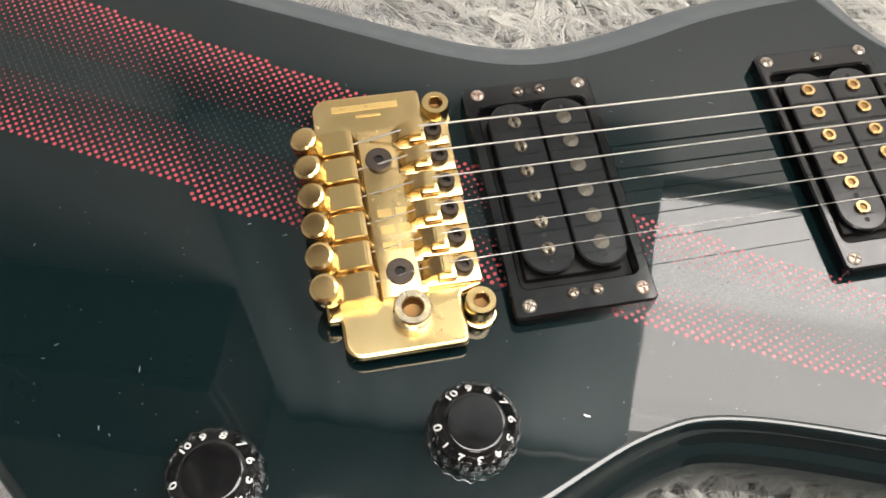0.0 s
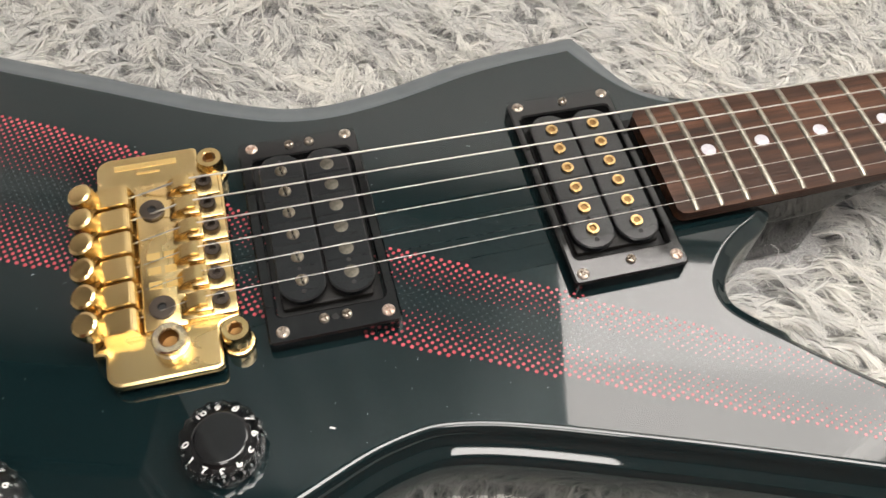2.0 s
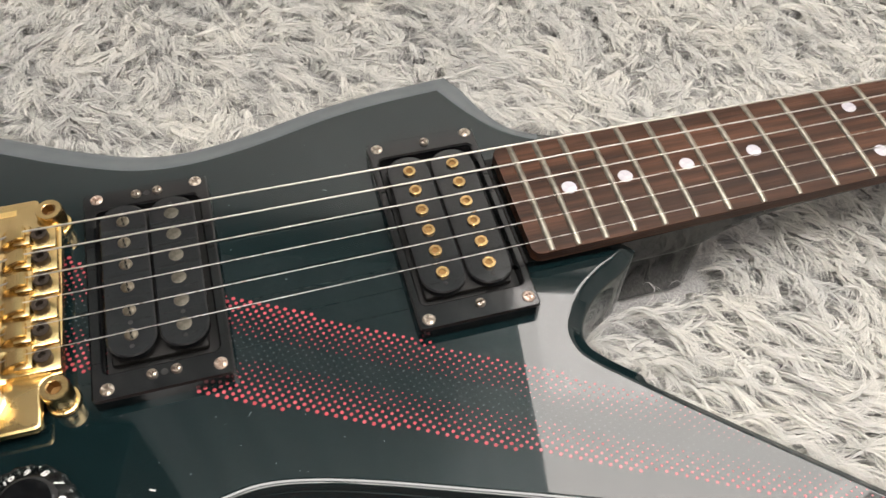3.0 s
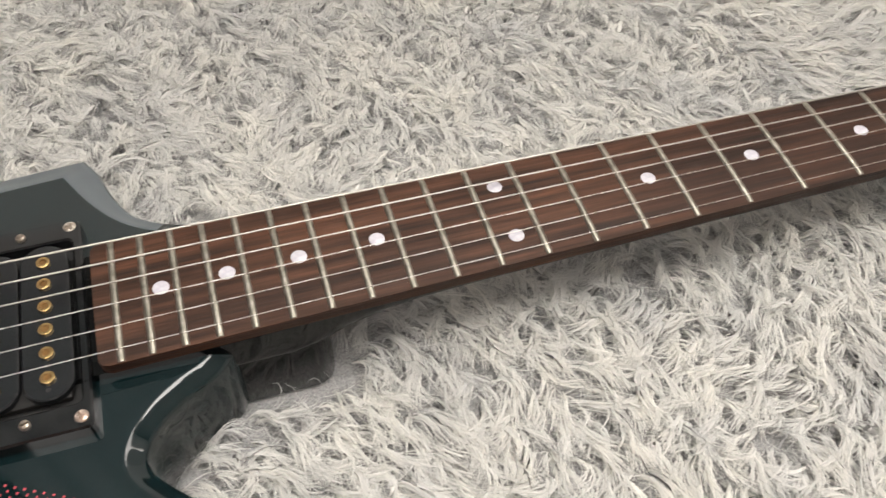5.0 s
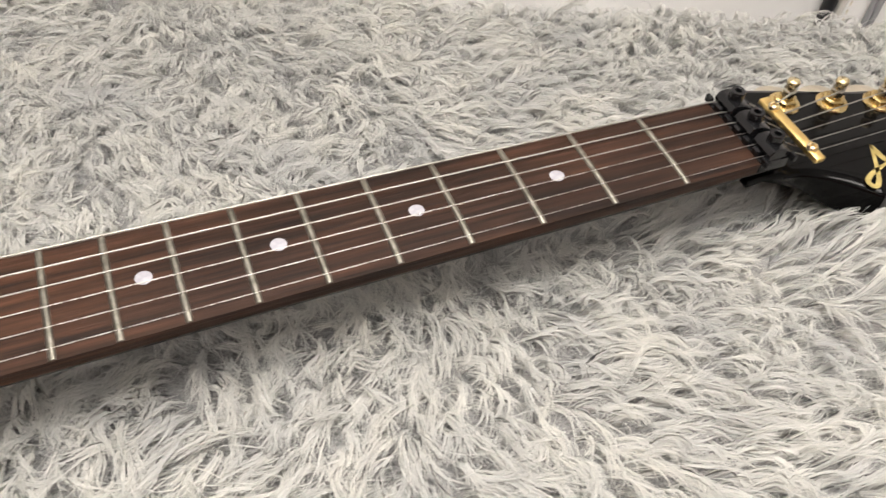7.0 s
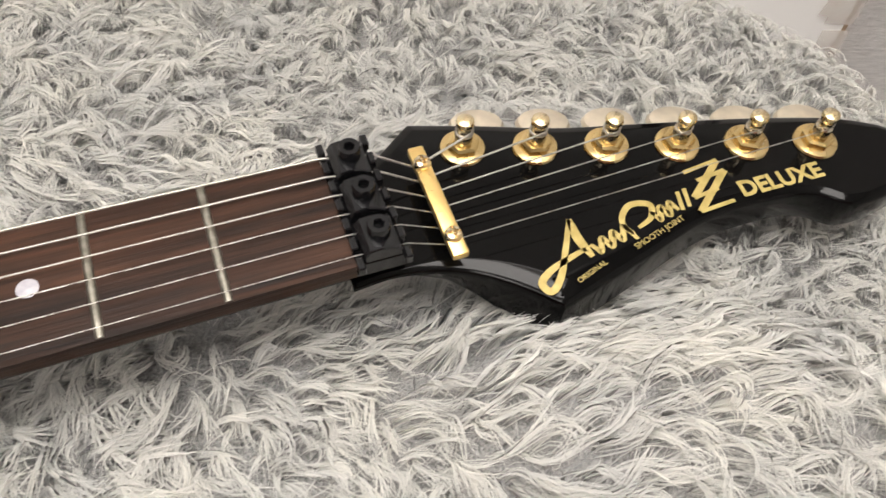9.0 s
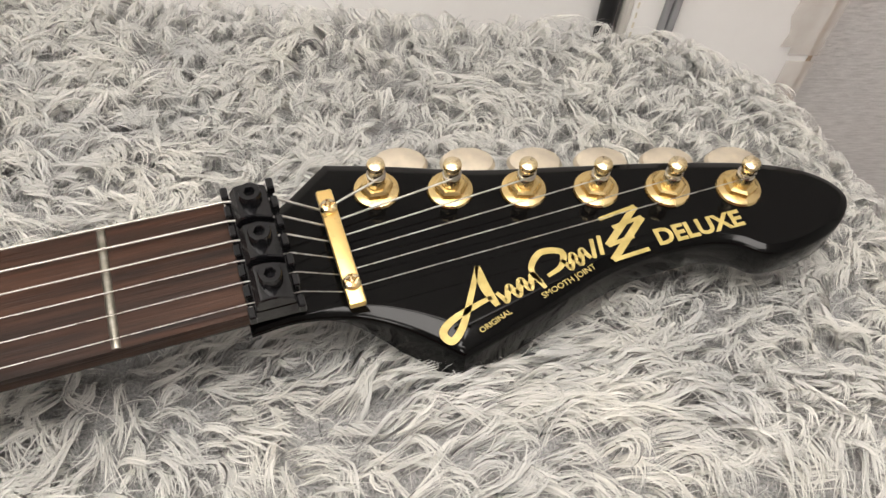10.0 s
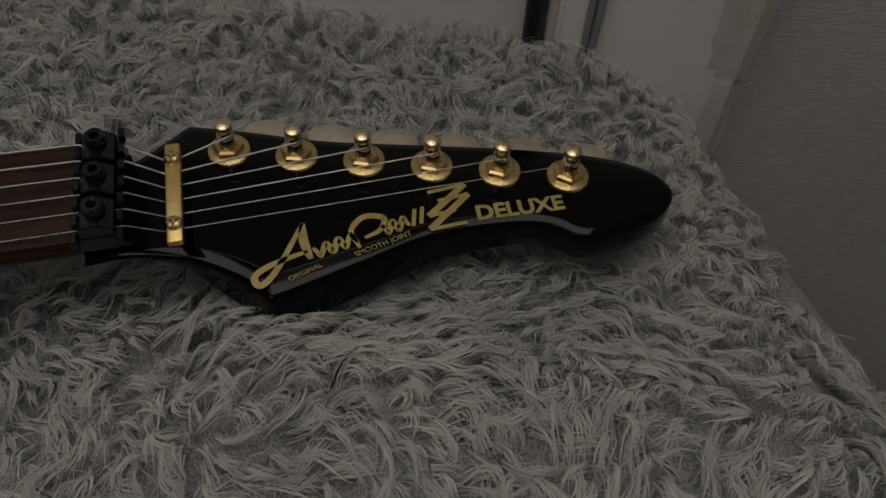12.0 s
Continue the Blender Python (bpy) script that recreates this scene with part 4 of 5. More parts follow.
def pickup(cx, cy, top, pole_mats, label, gold):
    ring_line = rounded_rect(cx - (0.0224 if gold else 0.0236), cx + (0.0238 if gold else 0.0246), cy - 0.0466, cy + 0.0462, 0.0022)
    hole_line = rounded_rect(cx - 0.0192, cx + 0.0204, cy - 0.0362, cy + 0.0368, 0.0024)
    bm = bmesh.new()
    frame_slab(bm, ring_line, hole_line, BODY_TOP + 0.0001, 0.0660, 0.0007)
    base = part("pickup", bm, BLACK_PLASTIC, guitar, label)
    bm = bmesh.new()
    block(bm, cx - 0.0190, cx + 0.0202, cy - 0.0360, cy + 0.0366, BODY_TOP + 0.0001, BODY_TOP + 0.0006)
    part("cavity_floor", bm, CAVITY_SHADE, base)
    bm = bmesh.new()
    block(bm, cx - 0.0170, cx + 0.0170, cy - 0.0325, cy + 0.0325, BODY_TOP + 0.0008, 0.0640, 0.0015)
    part("coil_wrap", bm, TAPE_BLACK, base, "black cloth tape round the coils")
    cx, cy = cx + 0.0008, cy + 0.0008
    for side in (-1, 1):
        bx = cx + side * 0.0091
        line = rounded_rect(bx - 0.0087, bx + 0.0087, cy - 0.0342, cy + 0.0342, 0.0084, 8)
        bm = bmesh.new()
        slab(bm, line, [(-0.0006, top), (0.0, top - 0.0005), (0.0, top - 0.0028), (-0.0010, top - 0.0030)])
        part("bobbin", bm, BOBBIN, base)
        mesh, mat = pole_mats[0 if side < 0 else 1]
        for k in range(6):
            part("pole_piece", mesh, mat, base, "", spot(bx, cy + 0.0255 - 0.0102 * k, top, 8))
        # Black discs stand in for the shade of the small holes.
        bm = bmesh.new()
        lathe(bm, [(0, 0.00006), (0.0009, 0.00006), (0.0009, -0.0004), (0, -0.0004)], 12)
        pin = finish(bm, CAVITY_SHADE)
        for y in (cy + 0.0302, cy - 0.0302, cy - 0.0204):
            part("rivet_hole_disc", pin, CAVITY_SHADE, base, "", spot(bx, y, top))
    return base


def slotted_pole():
    bm = bmesh.new()
    r, n = 0.0024, 24
    rows = [(1.0, -0.001), (1.0, 0.0003), (0.85, 0.0007), (0.5, 0.0009), (0.2, 0.0009)]
    rings = []
    for f, z in rows:
        rings.append([bm.verts.new((r * f * math.cos(2 * math.pi * i / n), r * f * math.sin(2 * math.pi * i / n), -0.0002 if f < 0.95 and abs(math.cos(2 * math.pi * i / n)) * f < 0.17 else z)) for i in range(n)])
    for a, b in zip(rings, rings[1:]):
        for i in range(n):
            bm.faces.new((a[i], a[(i + 1) % n], b[(i + 1) % n], b[i]))
    bm.faces.new(rings[-1])
    return finish(bm, DULL_SCREW, 25)


def slug_pole():
    bm = bmesh.new()
    lathe(bm, [(0, 0.0001), (0.0026, 0.0001), (0.0029, -0.0001), (0.0029, -0.001), (0, -0.001)], 24)
    return finish(bm, SLUG, 40)


slots, slugs = slotted_pole(), slug_pole()
gold_pole = socket_cap(0.0025, 0.0011, 0.0014, WORN_BRASS, 24, SOCKET_SHADE)
bridge_pickup = pickup(0.0343, -0.0006, 0.0694, ((slots, DULL_SCREW), (slugs, SLUG)), "black humbucking pickup with tarnished steel poles", False)
neck_pickup = pickup(0.1470, -0.0010, 0.0670, ((gold_pole, WORN_BRASS), (gold_pole, WORN_BRASS)), "black humbucking pickup with gold hex poles", True)
for owner, cx, cy, heights in ((bridge_pickup, 0.0352, 0.0, (-0.0040, 0.0042)), (neck_pickup, 0.1478, -0.0006, (0.001,))):
    for k, (dx, dy) in enumerate(((-0.0191, 0.0418), (0.0191, 0.0424), (-0.0191, -0.0430), (0.0191, -0.0424))):
        part("ring_screw", rusty_head if (cx < 0.1 and k == 0) or k == 3 else ring_head, SCREW, owner, "", spot(cx + dx, cy + dy, 0.0659, 30 * k))
    for dx in heights:
        for y in (cy + 0.0412, cy - 0.0408):
            part("height_screw", height_head, SCREW, owner, "", spot(cx + dx, y, 0.0661, 15))
    if len(heights) == 2:
        # A black disc again, painted shade for the hole between the screws.
        bm = bmesh.new()
        lathe(bm, [(0, 0.00008), (0.0013, 0.00008), (0.0013, -0.0005), (0, -0.0005)], 14)
        pin = finish(bm, CAVITY_SHADE)
        for y in (cy + 0.0412, cy - 0.0408):
            part("screw_hole_disc", pin, CAVITY_SHADE, owner, "", spot(cx, y, 0.0660))

# Tremolo bridge.
TREM_Z = 0.0672
PLATE = filleted(
    [
        (-0.0050, -0.0522, 0.0022), (-0.0050, -0.0352, 0.0020), (0.0022, -0.0330, 0.0010), (0.0030, 0.0320, 0.0010), (-0.0052, 0.0342, 0.0020), (-0.0052, 0.0472, 0.0020),
        (-0.0440, 0.0472, 0.0055), (-0.0440, 0.0298, 0.0008), (-0.0488, 0.0292, 0.0008), (-0.0480, -0.0388, 0.0008), (-0.0440, -0.0392, 0.0008), (-0.0440, -0.0522, 0.0055),
    ]
)
bm = bmesh.new()
slab(bm, PLATE, [(-0.0008, TREM_Z), (-0.0002, TREM_Z - 0.0004), (0.0, TREM_Z - 0.0010), (0.0, TREM_Z - 0.0028), (-0.0005, TREM_Z - 0.0034)])
trem = part("tremolo_bridge", bm, GOLD, guitar, "gold floating tremolo bridge with fine tuners")
bm = bmesh.new()
block(bm, -0.034, -0.012, -0.030, 0.030, BODY_TOP + 0.0001, TREM_Z - 0.0030, 0.001)
part("sustain_block", bm, DARK_STEEL, trem)
bm = bmesh.new()
block(bm, -0.0300, -0.0150, -0.0345, 0.0300, TREM_Z - 0.0005, TREM_Z + 0.0026, 0.0007, 2)
part("centre_bar", bm, GOLD, trem, "gold centre bar with worn engraving")
for k in range(3):
    y = -0.004 - 0.0062 * k
    for x0, x1 in ((-0.0272, -0.0225), (-0.0212, -0.0170)):
        bm = bmesh.new()
        block(bm, x0, x1, y - 0.0016, y + 0.0016, TREM_Z + 0.00255, TREM_Z + 0.0028, 0.0001, 1)
        part("engraving", bm, SATIN_GOLD, trem, "worn unreadable engraving")
for x0, x1, y0, y1 in ((-0.0372, -0.0135, 0.0405, 0.0432), (-0.0290, -0.0200, 0.0375, 0.0386)):
    bm = bmesh.new()
    block(bm, x0, x1, y0, y1, TREM_Z - 0.0001, TREM_Z + 0.00018, 0.0001, 1)
    part("engraving", bm, SATIN_GOLD, trem, "worn unreadable engraving")
plate_bolt = socket_cap(0.0046, 0.0016, 0.0016, DARK_STEEL, 30, CAVITY_SHADE)
for x, y in ((-0.0238, 0.0168), (-0.0232, -0.0262)):
    part("bolt", plate_bolt, DARK_STEEL, trem, "dark steel socket bolt", spot(x, y, TREM_Z + 0.0022))

# String holders with a sloping roof, and a fine tuner behind each.
bm = bmesh.new()
roof = [(-0.0435, 0.0), (-0.0435, 0.0052), (-0.0425, 0.0062), (-0.0330, 0.0072), (-0.0318, 0.0066), (-0.0310, 0.0030), (-0.0300, 0.0)]
rings = [[bm.verts.new((x + 0.0365, y, z)) for x, z in roof] for y in (-0.0047, 0.0047)]
for k in range(len(roof) - 1):
    bm.faces.new((rings[0][k], rings[0][k + 1], rings[1][k + 1], rings[1][k]))
bm.faces.new(rings[0])
bm.faces.new(rings[1][::-1])
bm.faces.new((rings[0][-1], rings[0][0], rings[1][0], rings[1][-1]))
bmesh.ops.bevel(bm, geom=bm.edges[:], offset=0.0004, segments=2, affect="EDGES")
holder = finish(bm, GOLD, 30)
bm = bmesh.new()
lathe(bm, [(0, 0.0), (0.0042, 0.0), (0.0047, 0.0008), (0.0048, 0.0068), (0.0045, 0.0078), (0.0036, 0.0084), (0.0, 0.0086)], 60, wave=lambda a, z: 1.0 + (0.022 * math.cos(30 * a) if 0.0005 < z < 0.0072 else 0.0))
fine = finish(bm, GOLD, 30)
for k in range(6):
    y = 0.0240 - 0.0109 * k
    part("string_holder", holder, GOLD, trem, "", spot(-0.0365, y - 0.0002, TREM_Z - 0.0003))
    part("fine_tuner", fine, GOLD, trem, "", pose(-0.0462, y, 0.0700, 0, -14, 7 * k))

# Saddles.
STRING_Y = [0.0259 - 0.01065 * k for k in range(6)]
bm = bmesh.new()
block(bm, -0.0095, 0.0106, -0.0050, 0.0050, 0.0, 0.0027, 0.0004, 2)
block(bm, -0.0036, 0.0024, -0.0044, 0.0044, 0.0020, 0.0058, 0.0005, 2)
vs = []
for y in (-0.0031, 0.0031):
    vs.append([bm.verts.new((x, y, z)) for x, z in ((-0.0086, 0.0022), (-0.0086, 0.0034), (-0.0060, 0.0064), (-0.0018, 0.0080), (0.0008, 0.0077), (0.0014, 0.0022))])
made = [bm.faces.new((vs[0][k], vs[0][(k + 1) % 6], vs[1][(k + 1) % 6], vs[1][k])) for k in range(6)]
made += [bm.faces.new(vs[0][::-1]), bm.faces.new(vs[1])]
bmesh.ops.bevel(bm, geom=list({e for f in made for e in f.edges}), offset=0.0004, segments=2, affect="EDGES")
saddle_mesh = finish(bm, GOLD, 25)
saddle_cap = socket_cap(0.0030, 0.0032, 0.0014, DARK_STEEL)
for k, y in enumerate(STRING_Y):
    m = spot(-0.0090 + 0.0004 * (k % 3), y - 0.0004, TREM_Z - 0.0001)
    part("saddle", saddle_mesh, GOLD, trem, "", m)
    part("saddle_screw", saddle_cap, DARK_STEEL, trem, "dark steel saddle screw", spot(-0.0035 + 0.0004 * (k % 3), y - 0.0006, TREM_Z + 0.0024))

# Pivot posts and the arm socket.
bm = bmesh.new()
lathe(bm, [(0, 0), (0.0058, 0), (0.0060, 0.0005), (0.0056, 0.0013), (0.0048, 0.0015), (0.0050, 0.0048), (0.0, 0.0048)], 36)
bushing = finish(bm, GOLD)
post_cap = socket_cap(0.0050, 0.0064, 0.0026, GOLD, 36, SOCKET_SHADE)
for x, y in ((-0.0005, 0.0374), (0.0004, -0.0404)):
    part("pivot_post", bushing, GOLD, trem, "", spot(x, y, BODY_TOP))
    part("post_cap", post_cap, GOLD, trem, "gold hex-socket post", spot(x, y, BODY_TOP + 0.0048))
bm = bmesh.new()
lathe(bm, [(0.0, 0.0), (0.0062, 0.0), (0.0062, 0.0024), (0.0056, 0.0028), (0.0052, 0.0030), (0.0052, 0.0042), (0.0060, 0.0045), (0.0061, 0.0062), (0.0056, 0.0068), (0.0036, 0.0068), (0.0032, 0.0062), (0.0032, 0.0015), (0.0, 0.0012)], 40)
arm_mesh = finish(bm, WORN_GOLD)
arm_mesh.materials.append(SOCKET_SHADE)
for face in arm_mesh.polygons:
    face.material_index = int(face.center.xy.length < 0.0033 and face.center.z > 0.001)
part("arm_socket", arm_mesh, WORN_GOLD, trem, "gold threaded arm socket", spot(-0.0215, -0.0403, TREM_Z - 0.0004))

# Strings: bridge to nut, over the retainer, up to the posts.
GAUGES = [0.00042, 0.00036, 0.00029, 0.00021, 0.00018, 0.00016]
for k in range(6):
    y0, y1 = STRING_Y[k], NUT_Y[k]
    tx, ty = TUNERS[k]
    rise = [(-0.0312, y0 - 0.0006, 0.0690), (-0.0270, y0 - 0.0005, 0.0700), (-0.0130, y0, 0.0736), (-0.0095, y0, 0.0743)]
    run = [(-0.0095 + (SCALE + 0.0095) * f, y0 + (y1 - y0) * f, 0.0743 + (0.0713 - 0.0743) * f) for f in (0.25, 0.5, 0.75, 1.0)]
    ry = -0.0030 + (0.0165 - 0.0062 * k)
    after = [(0.664, y1 + (ry - y1) * 0.45, 0.0702), (0.6760, ry, 0.0634), (0.6812, ry + (ty - ry) * 0.14, 0.0633)]
    end = Vector((tx + 0.0006, ty - 0.0027, HEAD_TOP + 0.0100))
    bm = bmesh.new()
    tube(bm, rise + run + after + [tuple(end)], GAUGES[k], 10)
    string = part("string", bm, WOUND if k < 3 else STEEL, guitar, "wound nickel string" if k < 3 else "plain steel string")
    bm = bmesh.new()
    turns = 3 if k < 3 else 4
    coil = [(tx + 0.0028 * math.cos(a), ty + 0.0028 * math.sin(a), HEAD_TOP + 0.0102 - 0.00055 * (a + 1.4) / 2.2) for a in np.linspace(-1.4, -1.4 + 2 * math.pi * turns * 0.5, 30)]
    tube(bm, coil, GAUGES[k] * 0.9, 8)
    part("winding", bm, WOUND if k < 3 else STEEL, string)


# Control knobs: black drum with white scale under a clear fluted shell.
def knob(x, y, turn):
    m = spot(x, y, BODY_TOP, turn)
    bm = bmesh.new()
    lathe(bm, [(0, 0.0003), (0.0130, 0.0003), (0.0132, 0.0010), (0.0128, 0.0066), (0.0124, 0.0074), (0.0090, 0.0101), (0.0085, 0.0104), (0.0080, 0.0104), (0.0, 0.0104)], 60)
    drum = part("control_knob", bm, BLACK_PLASTIC, guitar, "black numbered control knob with clear chipped rim", m)
    bm = bmesh.new()
    flute = lambda a, z: 1.0 + (0.030 * math.cos(18 * a) + 0.010 * math.sin(7 * a + 1) if z > 0.0035 else 0.0)
    lathe(bm, [(0.0122, 0.0098), (0.0126, 0.0104), (0.0130, 0.0099), (0.0140, 0.0040), (0.0138, 0.0034), (0.0134, 0.0036), (0.0129, 0.0072), (0.0122, 0.0098)], 108, wave=flute)
    part("clear_rim", bm, KNOB_CLEAR, drum, "clear fluted acrylic rim", m)
    slope = 38.0
    for n in range(11):
        a = 176 + 30.3 * n
        at = m @ Matrix.Rotation(radians(a), 4, "Z") @ Matrix.Translation((0.01105, 0, 0.00855)) @ Matrix.Rotation(radians(slope), 4, "Y") @ Matrix.Rotation(radians(-90), 4, "Z")
        lettering(str(n), 0.0043, WHITE_PRINT, drum, "numeral", at, "", 0.00006, 0.0, 0.00008)
        for turned in (0.0, 13.0):
            at = m @ Matrix.Rotation(radians(a + turned), 4, "Z") @ Matrix.Translation((0.01292, 0, 0.0062)) @ Matrix.Rotation(radians(84.0), 4, "Y")
            bm = bmesh.new()
            block(bm, -0.0012, 0.0008, -0.00028, 0.00028, 0, 0.00008)
            part("tick", bm, WHITE_PRINT, drum, "", at, smooth=0)
    return drum


knob(-0.0092, -0.0785, 0)
knob(-0.0858, -0.0800, 12)

# Toggle switch.
m = spot(-0.0478, -0.1072, BODY_TOP)
bm = bmesh.new()
lathe(bm, [(0, 0.0), (0.0082, 0.0), (0.0084, 0.0006), (0.0078, 0.0014), (0.0062, 0.0018), (0.0, 0.0018)], 40)
toggle = part("toggle_switch", bm, CREAM, guitar, "toggle switch with cream washer and black tip", m)
bm = bmesh.new()
lathe(bm, [(0, 0.0018), (0.0054, 0.0018), (0.0054, 0.0030), (0.0044, 0.0040), (0.0034, 0.0040), (0.0030, 0.0026), (0, 0.0024)], 30)
part("collar_nut", bm, WORN_GOLD, toggle, "worn knurled nut", m)
bm = bmesh.new()
tube(bm, [(0, 0, 0.0026), (-0.0050, -0.0006, 0.0085)], 0.0014, 12)
part("lever", bm, SCREW, toggle, "", m)
bm = bmesh.new()
tube(bm, [(-0.0045, -0.0005, 0.0078), (-0.0065, -0.0008, 0.0103), (-0.0092, -0.0011, 0.0136), (-0.0108, -0.0013, 0.0156), (-0.0113, -0.0014, 0.0162)], 0.0030, 16, [0.85, 1.0, 1.0, 0.8, 0.4])
part("tip", bm, BLACK_PLASTIC, toggle, "black plastic tip", m)


# ---- the fur rug ----
RUG_EDGE = closed_outline(
    [
        [(-0.60, -0.50), (0.20, -0.50), (0.90, -0.50)],
        [(0.90, -0.50), (0.965, -0.46), (0.945, -0.20), (0.916, -0.08), (0.906, 0.02), (0.900, 0.066), (0.872, 0.104)],
        [(0.872, 0.104), (0.738, 0.150), (0.600, 0.202), (0.20, 0.358), (-0.60, 0.672)],
        [(-0.60, 0.672), (-0.60, -0.50)],
    ],
    8,
)
RUG_ARRAY = np.array([(p.x, p.y) for p in RUG_EDGE])
BODY_ARRAY = np.array([(p.x, p.y) for p in BODY_LINE])


def within(points, line):
    """Which points lie inside a closed line."""
    hit = np.zeros(len(points), bool)
    x, y = points[:, 0], points[:, 1]
    for (ax, ay), (bx, by) in zip(line, np.roll(line, 1, axis=0)):
        if ay == by:
            continue
        crosses = ((ay > y) != (by > y)) & (x < (bx - ax) * (y - ay) / (by - ay) + ax)
        hit ^= crosses
    return hit


def off_line(points, line):
    """Distance of each point from a closed line."""
    best = np.full(len(points), 9.0)
    for a, b in zip(line, np.roll(line, 1, axis=0)):
        d = b - a
        f = np.clip(((points - a) @ d) / max(d @ d, 1e-12), 0, 1)
        best = np.minimum(best, np.linalg.norm(points - a - f[:, None] * d, axis=1))
    return best


def rug_height(p):
    """Height of the rug's skin: lower behind the neck, a soft fold before the headstock, falling away over the table's edges."""
    back = np.clip((p[:, 1] - 0.03) / 0.06, 0, 1)
    z = 0.0122 - 0.0025 * back * back * (3 - 2 * back)
    a, b = np.array((0.700, -0.056)), np.array((0.860, -0.112))
    d = (b - a) / np.linalg.norm(b - a)
    along = (p - a) @ d
    side = (p - a) @ np.array((-d[1], d[0]))
    past = np.maximum(np.maximum(-along, along - np.linalg.norm(b - a)), 0)
    z = z + 0.026 * np.exp(-((side / np.where(side > 0, 0.023, 0.034)) ** 2) - (past / 0.030) ** 2)
    over = np.clip((p - np.array((0.848, 0.0))) @ np.array((0.984, 0.18)), 0, None)
    z = z - 0.30 * over**2 / (over + 0.012) - 20.0 * np.clip(over - 0.045, 0, None) ** 2
    over = np.clip((p - np.array((0.783, 0.118))) @ np.array((0.368, 0.930)), 0, None)
    return np.maximum(z - 28.0 * over**2, -0.15)


# The skin: a sheet with a few millimetres of thickness that follows the fold and hangs over the edges.
rug = thing("fur_rug", "shaggy grey-white long-haired fur rug draped over the table", "rug", spot(0.1, 0, 0.0))
xs, ys = np.linspace(-0.62, 0.985, 150), np.linspace(-0.53, 0.70, 120)
flat = np.array([(x, y) for x in xs for y in ys])
inside_rug = within(flat, RUG_ARRAY) | (off_line(flat, RUG_ARRAY) < 0.05)
heights = rug_height(flat)
bm = bmesh.new()
verts = [bm.verts.new((x, y, z)) if keep else None for (x, y), z, keep in zip(flat, heights, inside_rug)]
for i in range(len(xs) - 1):
    for j in range(len(ys) - 1):
        quad = [verts[k] for k in (i * len(ys) + j, (i + 1) * len(ys) + j, (i + 1) * len(ys) + j + 1, i * len(ys) + j + 1)]
        if all(quad):
            bm.faces.new(quad)
bmesh.ops.delete(bm, geom=[v for v in bm.verts if not v.link_faces], context="VERTS")
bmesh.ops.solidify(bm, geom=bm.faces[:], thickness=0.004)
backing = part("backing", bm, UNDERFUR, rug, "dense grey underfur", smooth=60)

rng = np.random.default_rng(11)
WAVES = [(rng.uniform(-1, 1, 2) * k, rng.uniform(0, 6.28), w) for k, w in ((18, 1.0), (25, 0.9), (40, 0.8), (65, 0.8), (95, 0.7), (30, 0.8), (150, 0.5), (210, 0.4))]


def drift(p):
    """A smooth wandering angle over the rug: the lie of the pile."""
    total = np.zeros(len(p))
    for k, phase, w in WAVES:
        total += w * np.sin(p @ k + phase)
    return -1.50 + (0.30 + 0.18 * np.clip((p[:, 0] - 0.50) / 0.15, 0, 1)) * total


POINTS = 7


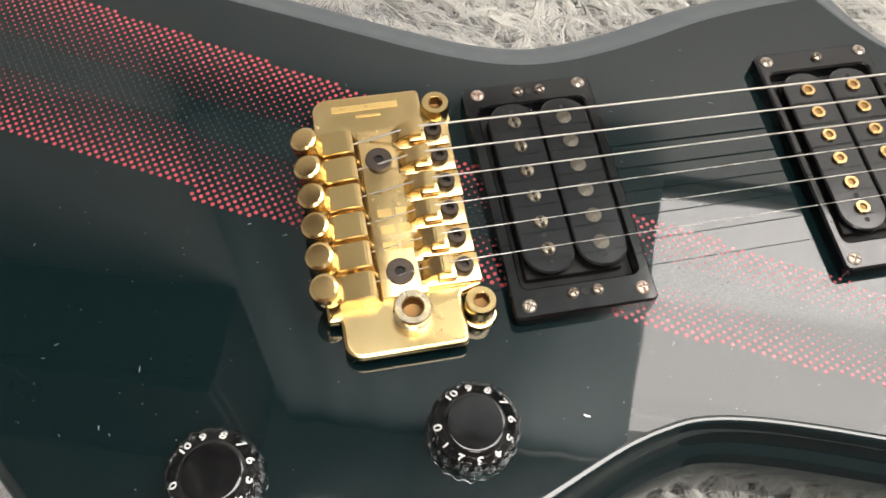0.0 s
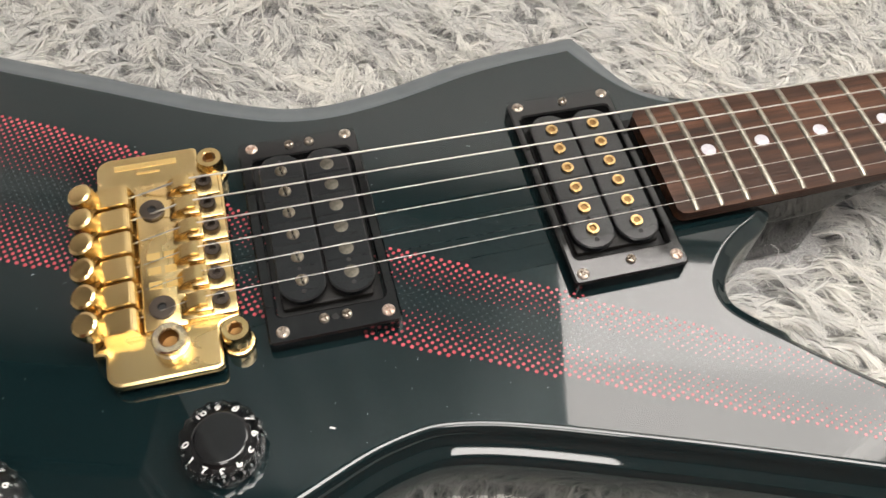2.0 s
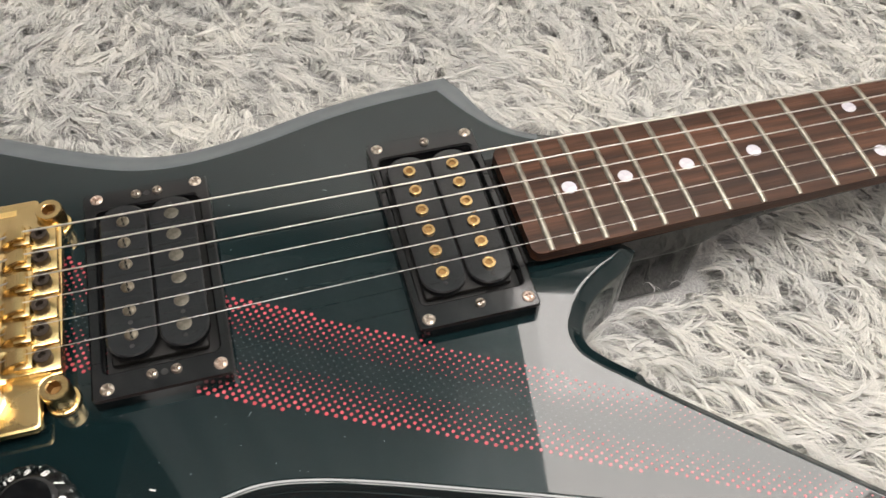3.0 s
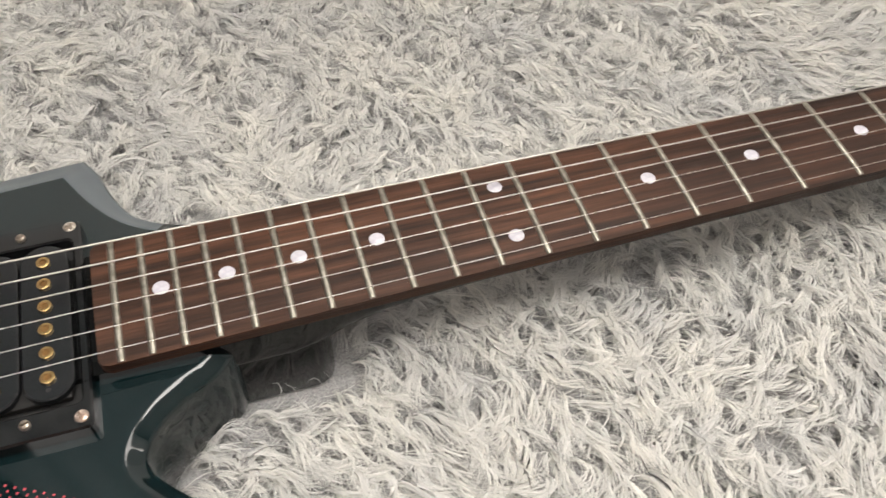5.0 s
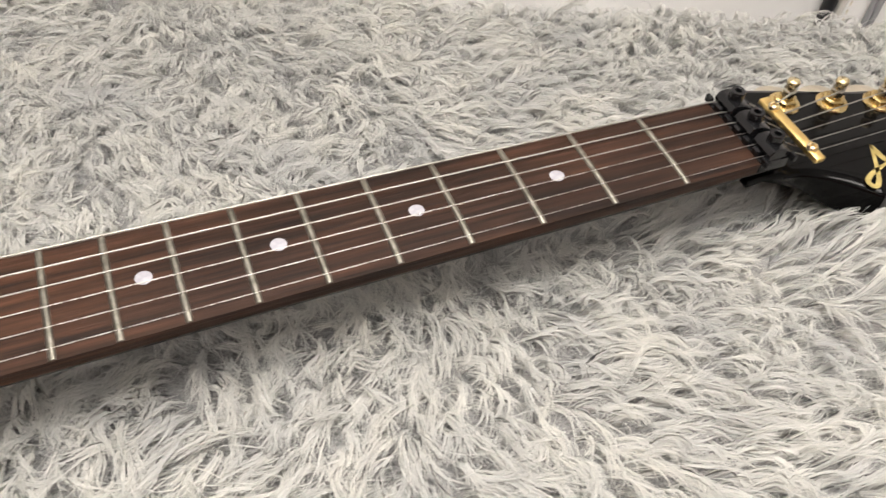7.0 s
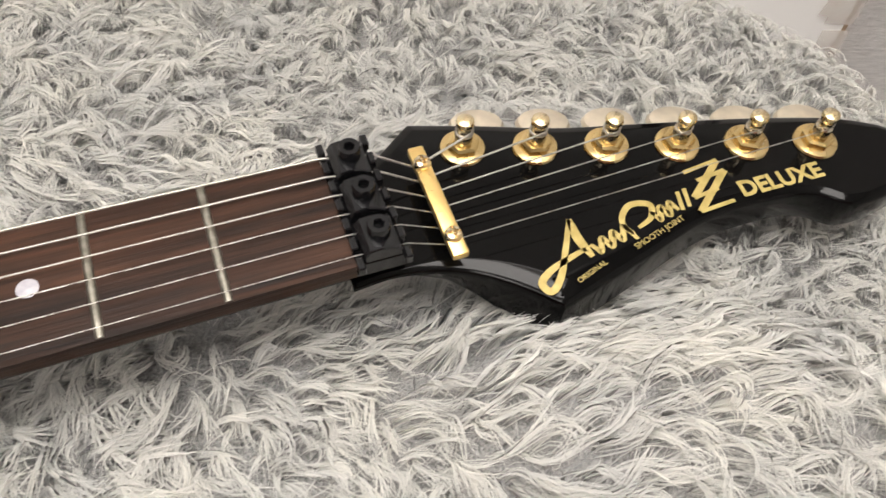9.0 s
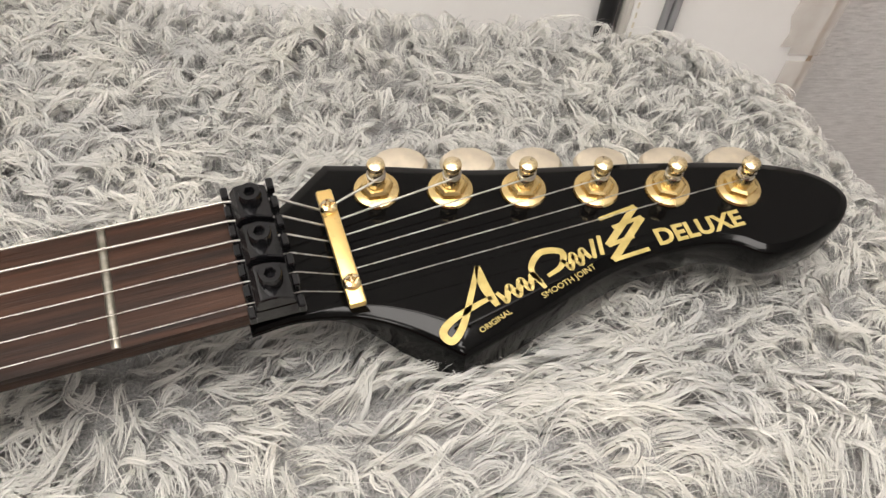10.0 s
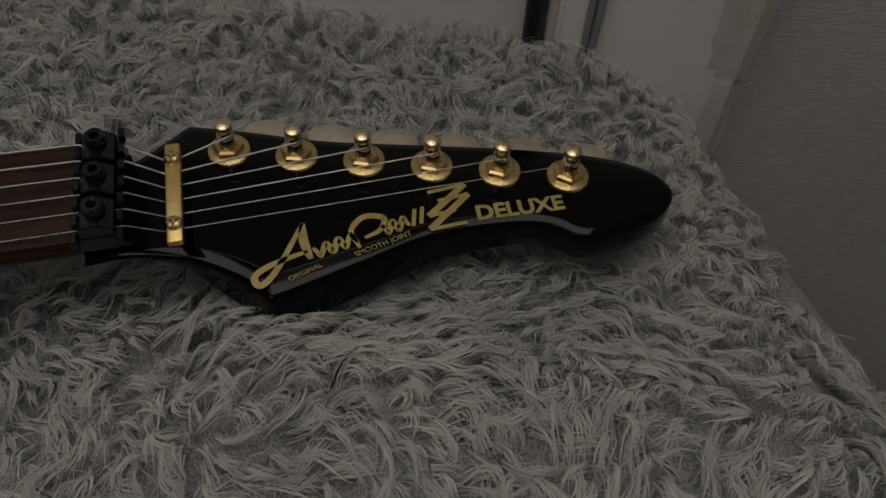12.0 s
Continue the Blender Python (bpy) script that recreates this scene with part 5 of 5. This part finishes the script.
def pile(count, per_lock, box, seed, long, lift, thick, spread, curl, clear, clump):
    """Curling locks of fine tapering strands, rooted on the rug and lying over one another; one strand a lock makes the undercoat."""
    g = np.random.default_rng(seed)
    x0, x1, y0, y1 = box
    pitch = math.sqrt((x1 - x0) * (y1 - y0) / count)
    gx, gy = np.meshgrid(np.arange(x0, x1, pitch), np.arange(y0, y1, pitch))
    c = np.column_stack((gx.ravel(), gy.ravel()))
    c = c + g.uniform(-0.62, 0.62, c.shape) * pitch
    heel = (c[:, 0] > 0.18) & (c[:, 0] < 0.262) & (np.abs(c[:, 1]) < 0.030)
    c = c[within(c, RUG_ARRAY) & ~heel & ~within(c, BODY_ARRAY)]
    c = c[off_line(c, BODY_ARRAY) > clear]
    n = len(c)
    locks = per_lock > 1
    # Behind the neck the pile lies longer and closer over a full undercoat; before it the undercoat is thinned to
    # imitate shade.
    behind = np.clip((c[:, 1] - 0.02) / 0.05, 0, 1)
    if not locks:
        c = c[g.random(n) > 0.45 * np.clip((-0.02 - c[:, 1]) / 0.04, 0, 1)]
        n, behind = len(c), np.clip((c[:, 1] - 0.02) / 0.05, 0, 1)
    angle = (drift(c) + 1.50) * (1 - 0.20 * behind) - 1.50 + g.normal(0, 0.32 if locks else 1.3, n)
    # Round the headstock it is shorter, finer and more ruffled.
    ruffled = np.clip((c[:, 0] - 0.52) / 0.12, 0, 1)
    length = g.uniform(*long, n) * (1 + 0.10 * behind) * (1 - 0.22 * ruffled)
    height = g.uniform(*lift, n) * (1 + (-0.08 if locks else 0.35) * behind * (1 - ruffled)) * (1 + (0.10 if locks else -0.15) * ruffled)
    turn = g.normal(0, 0.36, n) + 0.38 * np.sin(c @ np.array((61.0, 47.0)) + 1.0)
    wave, phase = g.uniform(0.2, 1.0, n) * curl * (1 + 0.25 * ruffled), g.uniform(0, 6.28, n)
    i = np.repeat(np.arange(n), per_lock)
    m = len(i)
    order = np.tile(np.arange(per_lock), n)
    core = (order < 3) & locks
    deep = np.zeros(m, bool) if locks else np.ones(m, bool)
    root = g.normal(0, 1, (m, 2))
    root *= np.minimum(1.0, 1.9 / (np.linalg.norm(root, axis=1, keepdims=True) + 1e-9)) * spread * g.uniform(0.7, 1.3, n)[i][:, None]
    stray = (g.random(m) < (0.10 if locks else 0.5)) & ~core
    own = g.normal(0, 0.07, m) + np.where(stray, g.normal(0, 0.6, m), 0)
    twist = g.normal(0, 0.16, m) + np.where(stray, g.normal(0, 0.9, m), 0)
    lscale = g.uniform(0.72, 1.12, m)
    up_off = g.normal(0, 0.0008, m)
    S = np.linspace(0, 1, POINTS)
    pts = np.zeros((m, POINTS, 3))
    heading = angle[i] + own
    px, py = c[i, 0] + root[:, 0], c[i, 1] + root[:, 1]
    for k, s in enumerate(S):
        h = heading + (turn[i] + twist) * s * s * 1.6 + wave[i] * np.sin(4.6 * s + phase[i])
        step = (S[k] - S[k - 1] if k else 0.0) * length[i] * lscale
        px, py = px + np.cos(h) * step, py + np.sin(h) * step
        pull = np.where(stray, 0.25, clump) * s**0.9
        pts[:, k, 0] = px - root[:, 0] * pull
        pts[:, k, 1] = py - root[:, 1] * pull
        arch = 1 - (1 - 1.45 * s) ** 2 if s < 0.69 else 1 - 1.6 * (s - 0.69) ** 2
        pts[:, k, 2] = height[i] * (0.75 + 0.35 * lscale) * arch + up_off * s + 0.0005 * np.sin(8 * s + phase[i] * 3 + own * 9) - np.where(core, 0.0006, 0.0)
    pts[:, :, 2] += rug_height(pts[:, :, :2].reshape(-1, 2)).reshape(m, POINTS)
    tang = np.gradient(pts, axis=1)
    tang /= np.linalg.norm(tang, axis=2, keepdims=True) + 1e-9
    ref = np.array((0, 0, 1.0)) + g.normal(0, 0.5, (m, 1, 3))
    side = np.cross(tang, np.broadcast_to(ref, tang.shape))
    side /= np.linalg.norm(side, axis=2, keepdims=True) + 1e-9
    last = POINTS - 1
    f = np.linspace(0, 1, POINTS)[:last]
    taper = (1 - f**2.5) * 0.85 + 0.15
    leaf = np.sin(np.pi * (0.22 + 0.75 * f)) ** 1.2
    slim = (g.uniform(0.6, 1.35, m) * (1 - 0.18 * ruffled[i]))[:, None, None]
    body = core[:, None, None]
    w = thick * np.where(body, 2.2 * (0.5 + 0.5 * slim) * leaf[None, :, None], slim * taper[None, :, None])
    left, right = pts[:, :last] - side[:, :last] * w, pts[:, :last] + side[:, :last] * w
    verts = np.concatenate((left, right, pts[:, last:]), axis=1).reshape(-1, 3)
    quads = np.array([(k, k + last, k + last + 1, k + 1) for k in range(last - 1)]).reshape(-1)
    loops = np.concatenate((quads, (last - 1, 2 * last - 1, 2 * last)))
    base = (np.arange(m) * (2 * last + 1))[:, None]
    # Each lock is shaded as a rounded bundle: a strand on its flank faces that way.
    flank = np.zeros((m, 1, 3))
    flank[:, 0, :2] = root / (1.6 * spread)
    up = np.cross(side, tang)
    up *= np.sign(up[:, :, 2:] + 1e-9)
    # Normals are bent upward, off the real strand faces, to soften the shade.
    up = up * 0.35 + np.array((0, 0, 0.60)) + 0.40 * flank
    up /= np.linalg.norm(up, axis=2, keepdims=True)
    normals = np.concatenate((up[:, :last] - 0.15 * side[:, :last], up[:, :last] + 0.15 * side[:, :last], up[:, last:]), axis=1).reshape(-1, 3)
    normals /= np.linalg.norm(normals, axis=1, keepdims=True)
    return verts.astype(np.float32), normals, (base + loops[None]).reshape(-1).astype(np.int32), deep


def fur_mesh(name, verts, normals, loops, deep):
    m = len(deep)
    me = bpy.data.meshes.new(name)
    me.vertices.add(len(verts))
    me.vertices.foreach_set("co", verts.ravel())
    me.loops.add(len(loops))
    me.loops.foreach_set("vertex_index", loops)
    me.polygons.add((POINTS - 1) * m)
    sizes = np.tile((4,) * (POINTS - 2) + (3,), m)
    starts = np.concatenate(((0,), np.cumsum(sizes)[:-1])).astype(np.int32)
    me.polygons.foreach_set("loop_start", starts)
    me.polygons.foreach_set("use_smooth", np.ones((POINTS - 1) * m, bool))
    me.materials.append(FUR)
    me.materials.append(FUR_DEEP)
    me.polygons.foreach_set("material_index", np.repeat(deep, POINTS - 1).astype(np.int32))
    me.update(calc_edges=True)
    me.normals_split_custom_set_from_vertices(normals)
    return me


NEAR, BACK, FRONT = (-0.10, 0.93, -0.20, 0.26), (-0.30, 0.93, 0.26, 0.50), (0.10, 0.94, -0.34, -0.20)
LOCKS = [
    (FUR_LOCKS, 15, NEAR, 5, (0.017, 0.031), (0.0085, 0.0145), 0.00021, 0.0013, 0.55, 0.0040, 0.90),
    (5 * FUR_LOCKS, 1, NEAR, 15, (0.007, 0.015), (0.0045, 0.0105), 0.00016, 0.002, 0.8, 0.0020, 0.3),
    (FUR_LOCKS // 3, 12, BACK, 6, (0.016, 0.029), (0.009, 0.016), 0.00026, 0.0015, 0.50, 0.0040, 0.90),
    (FUR_LOCKS // 6, 12, FRONT, 7, (0.016, 0.029), (0.009, 0.016), 0.00026, 0.0015, 0.50, 0.0040, 0.90),
]
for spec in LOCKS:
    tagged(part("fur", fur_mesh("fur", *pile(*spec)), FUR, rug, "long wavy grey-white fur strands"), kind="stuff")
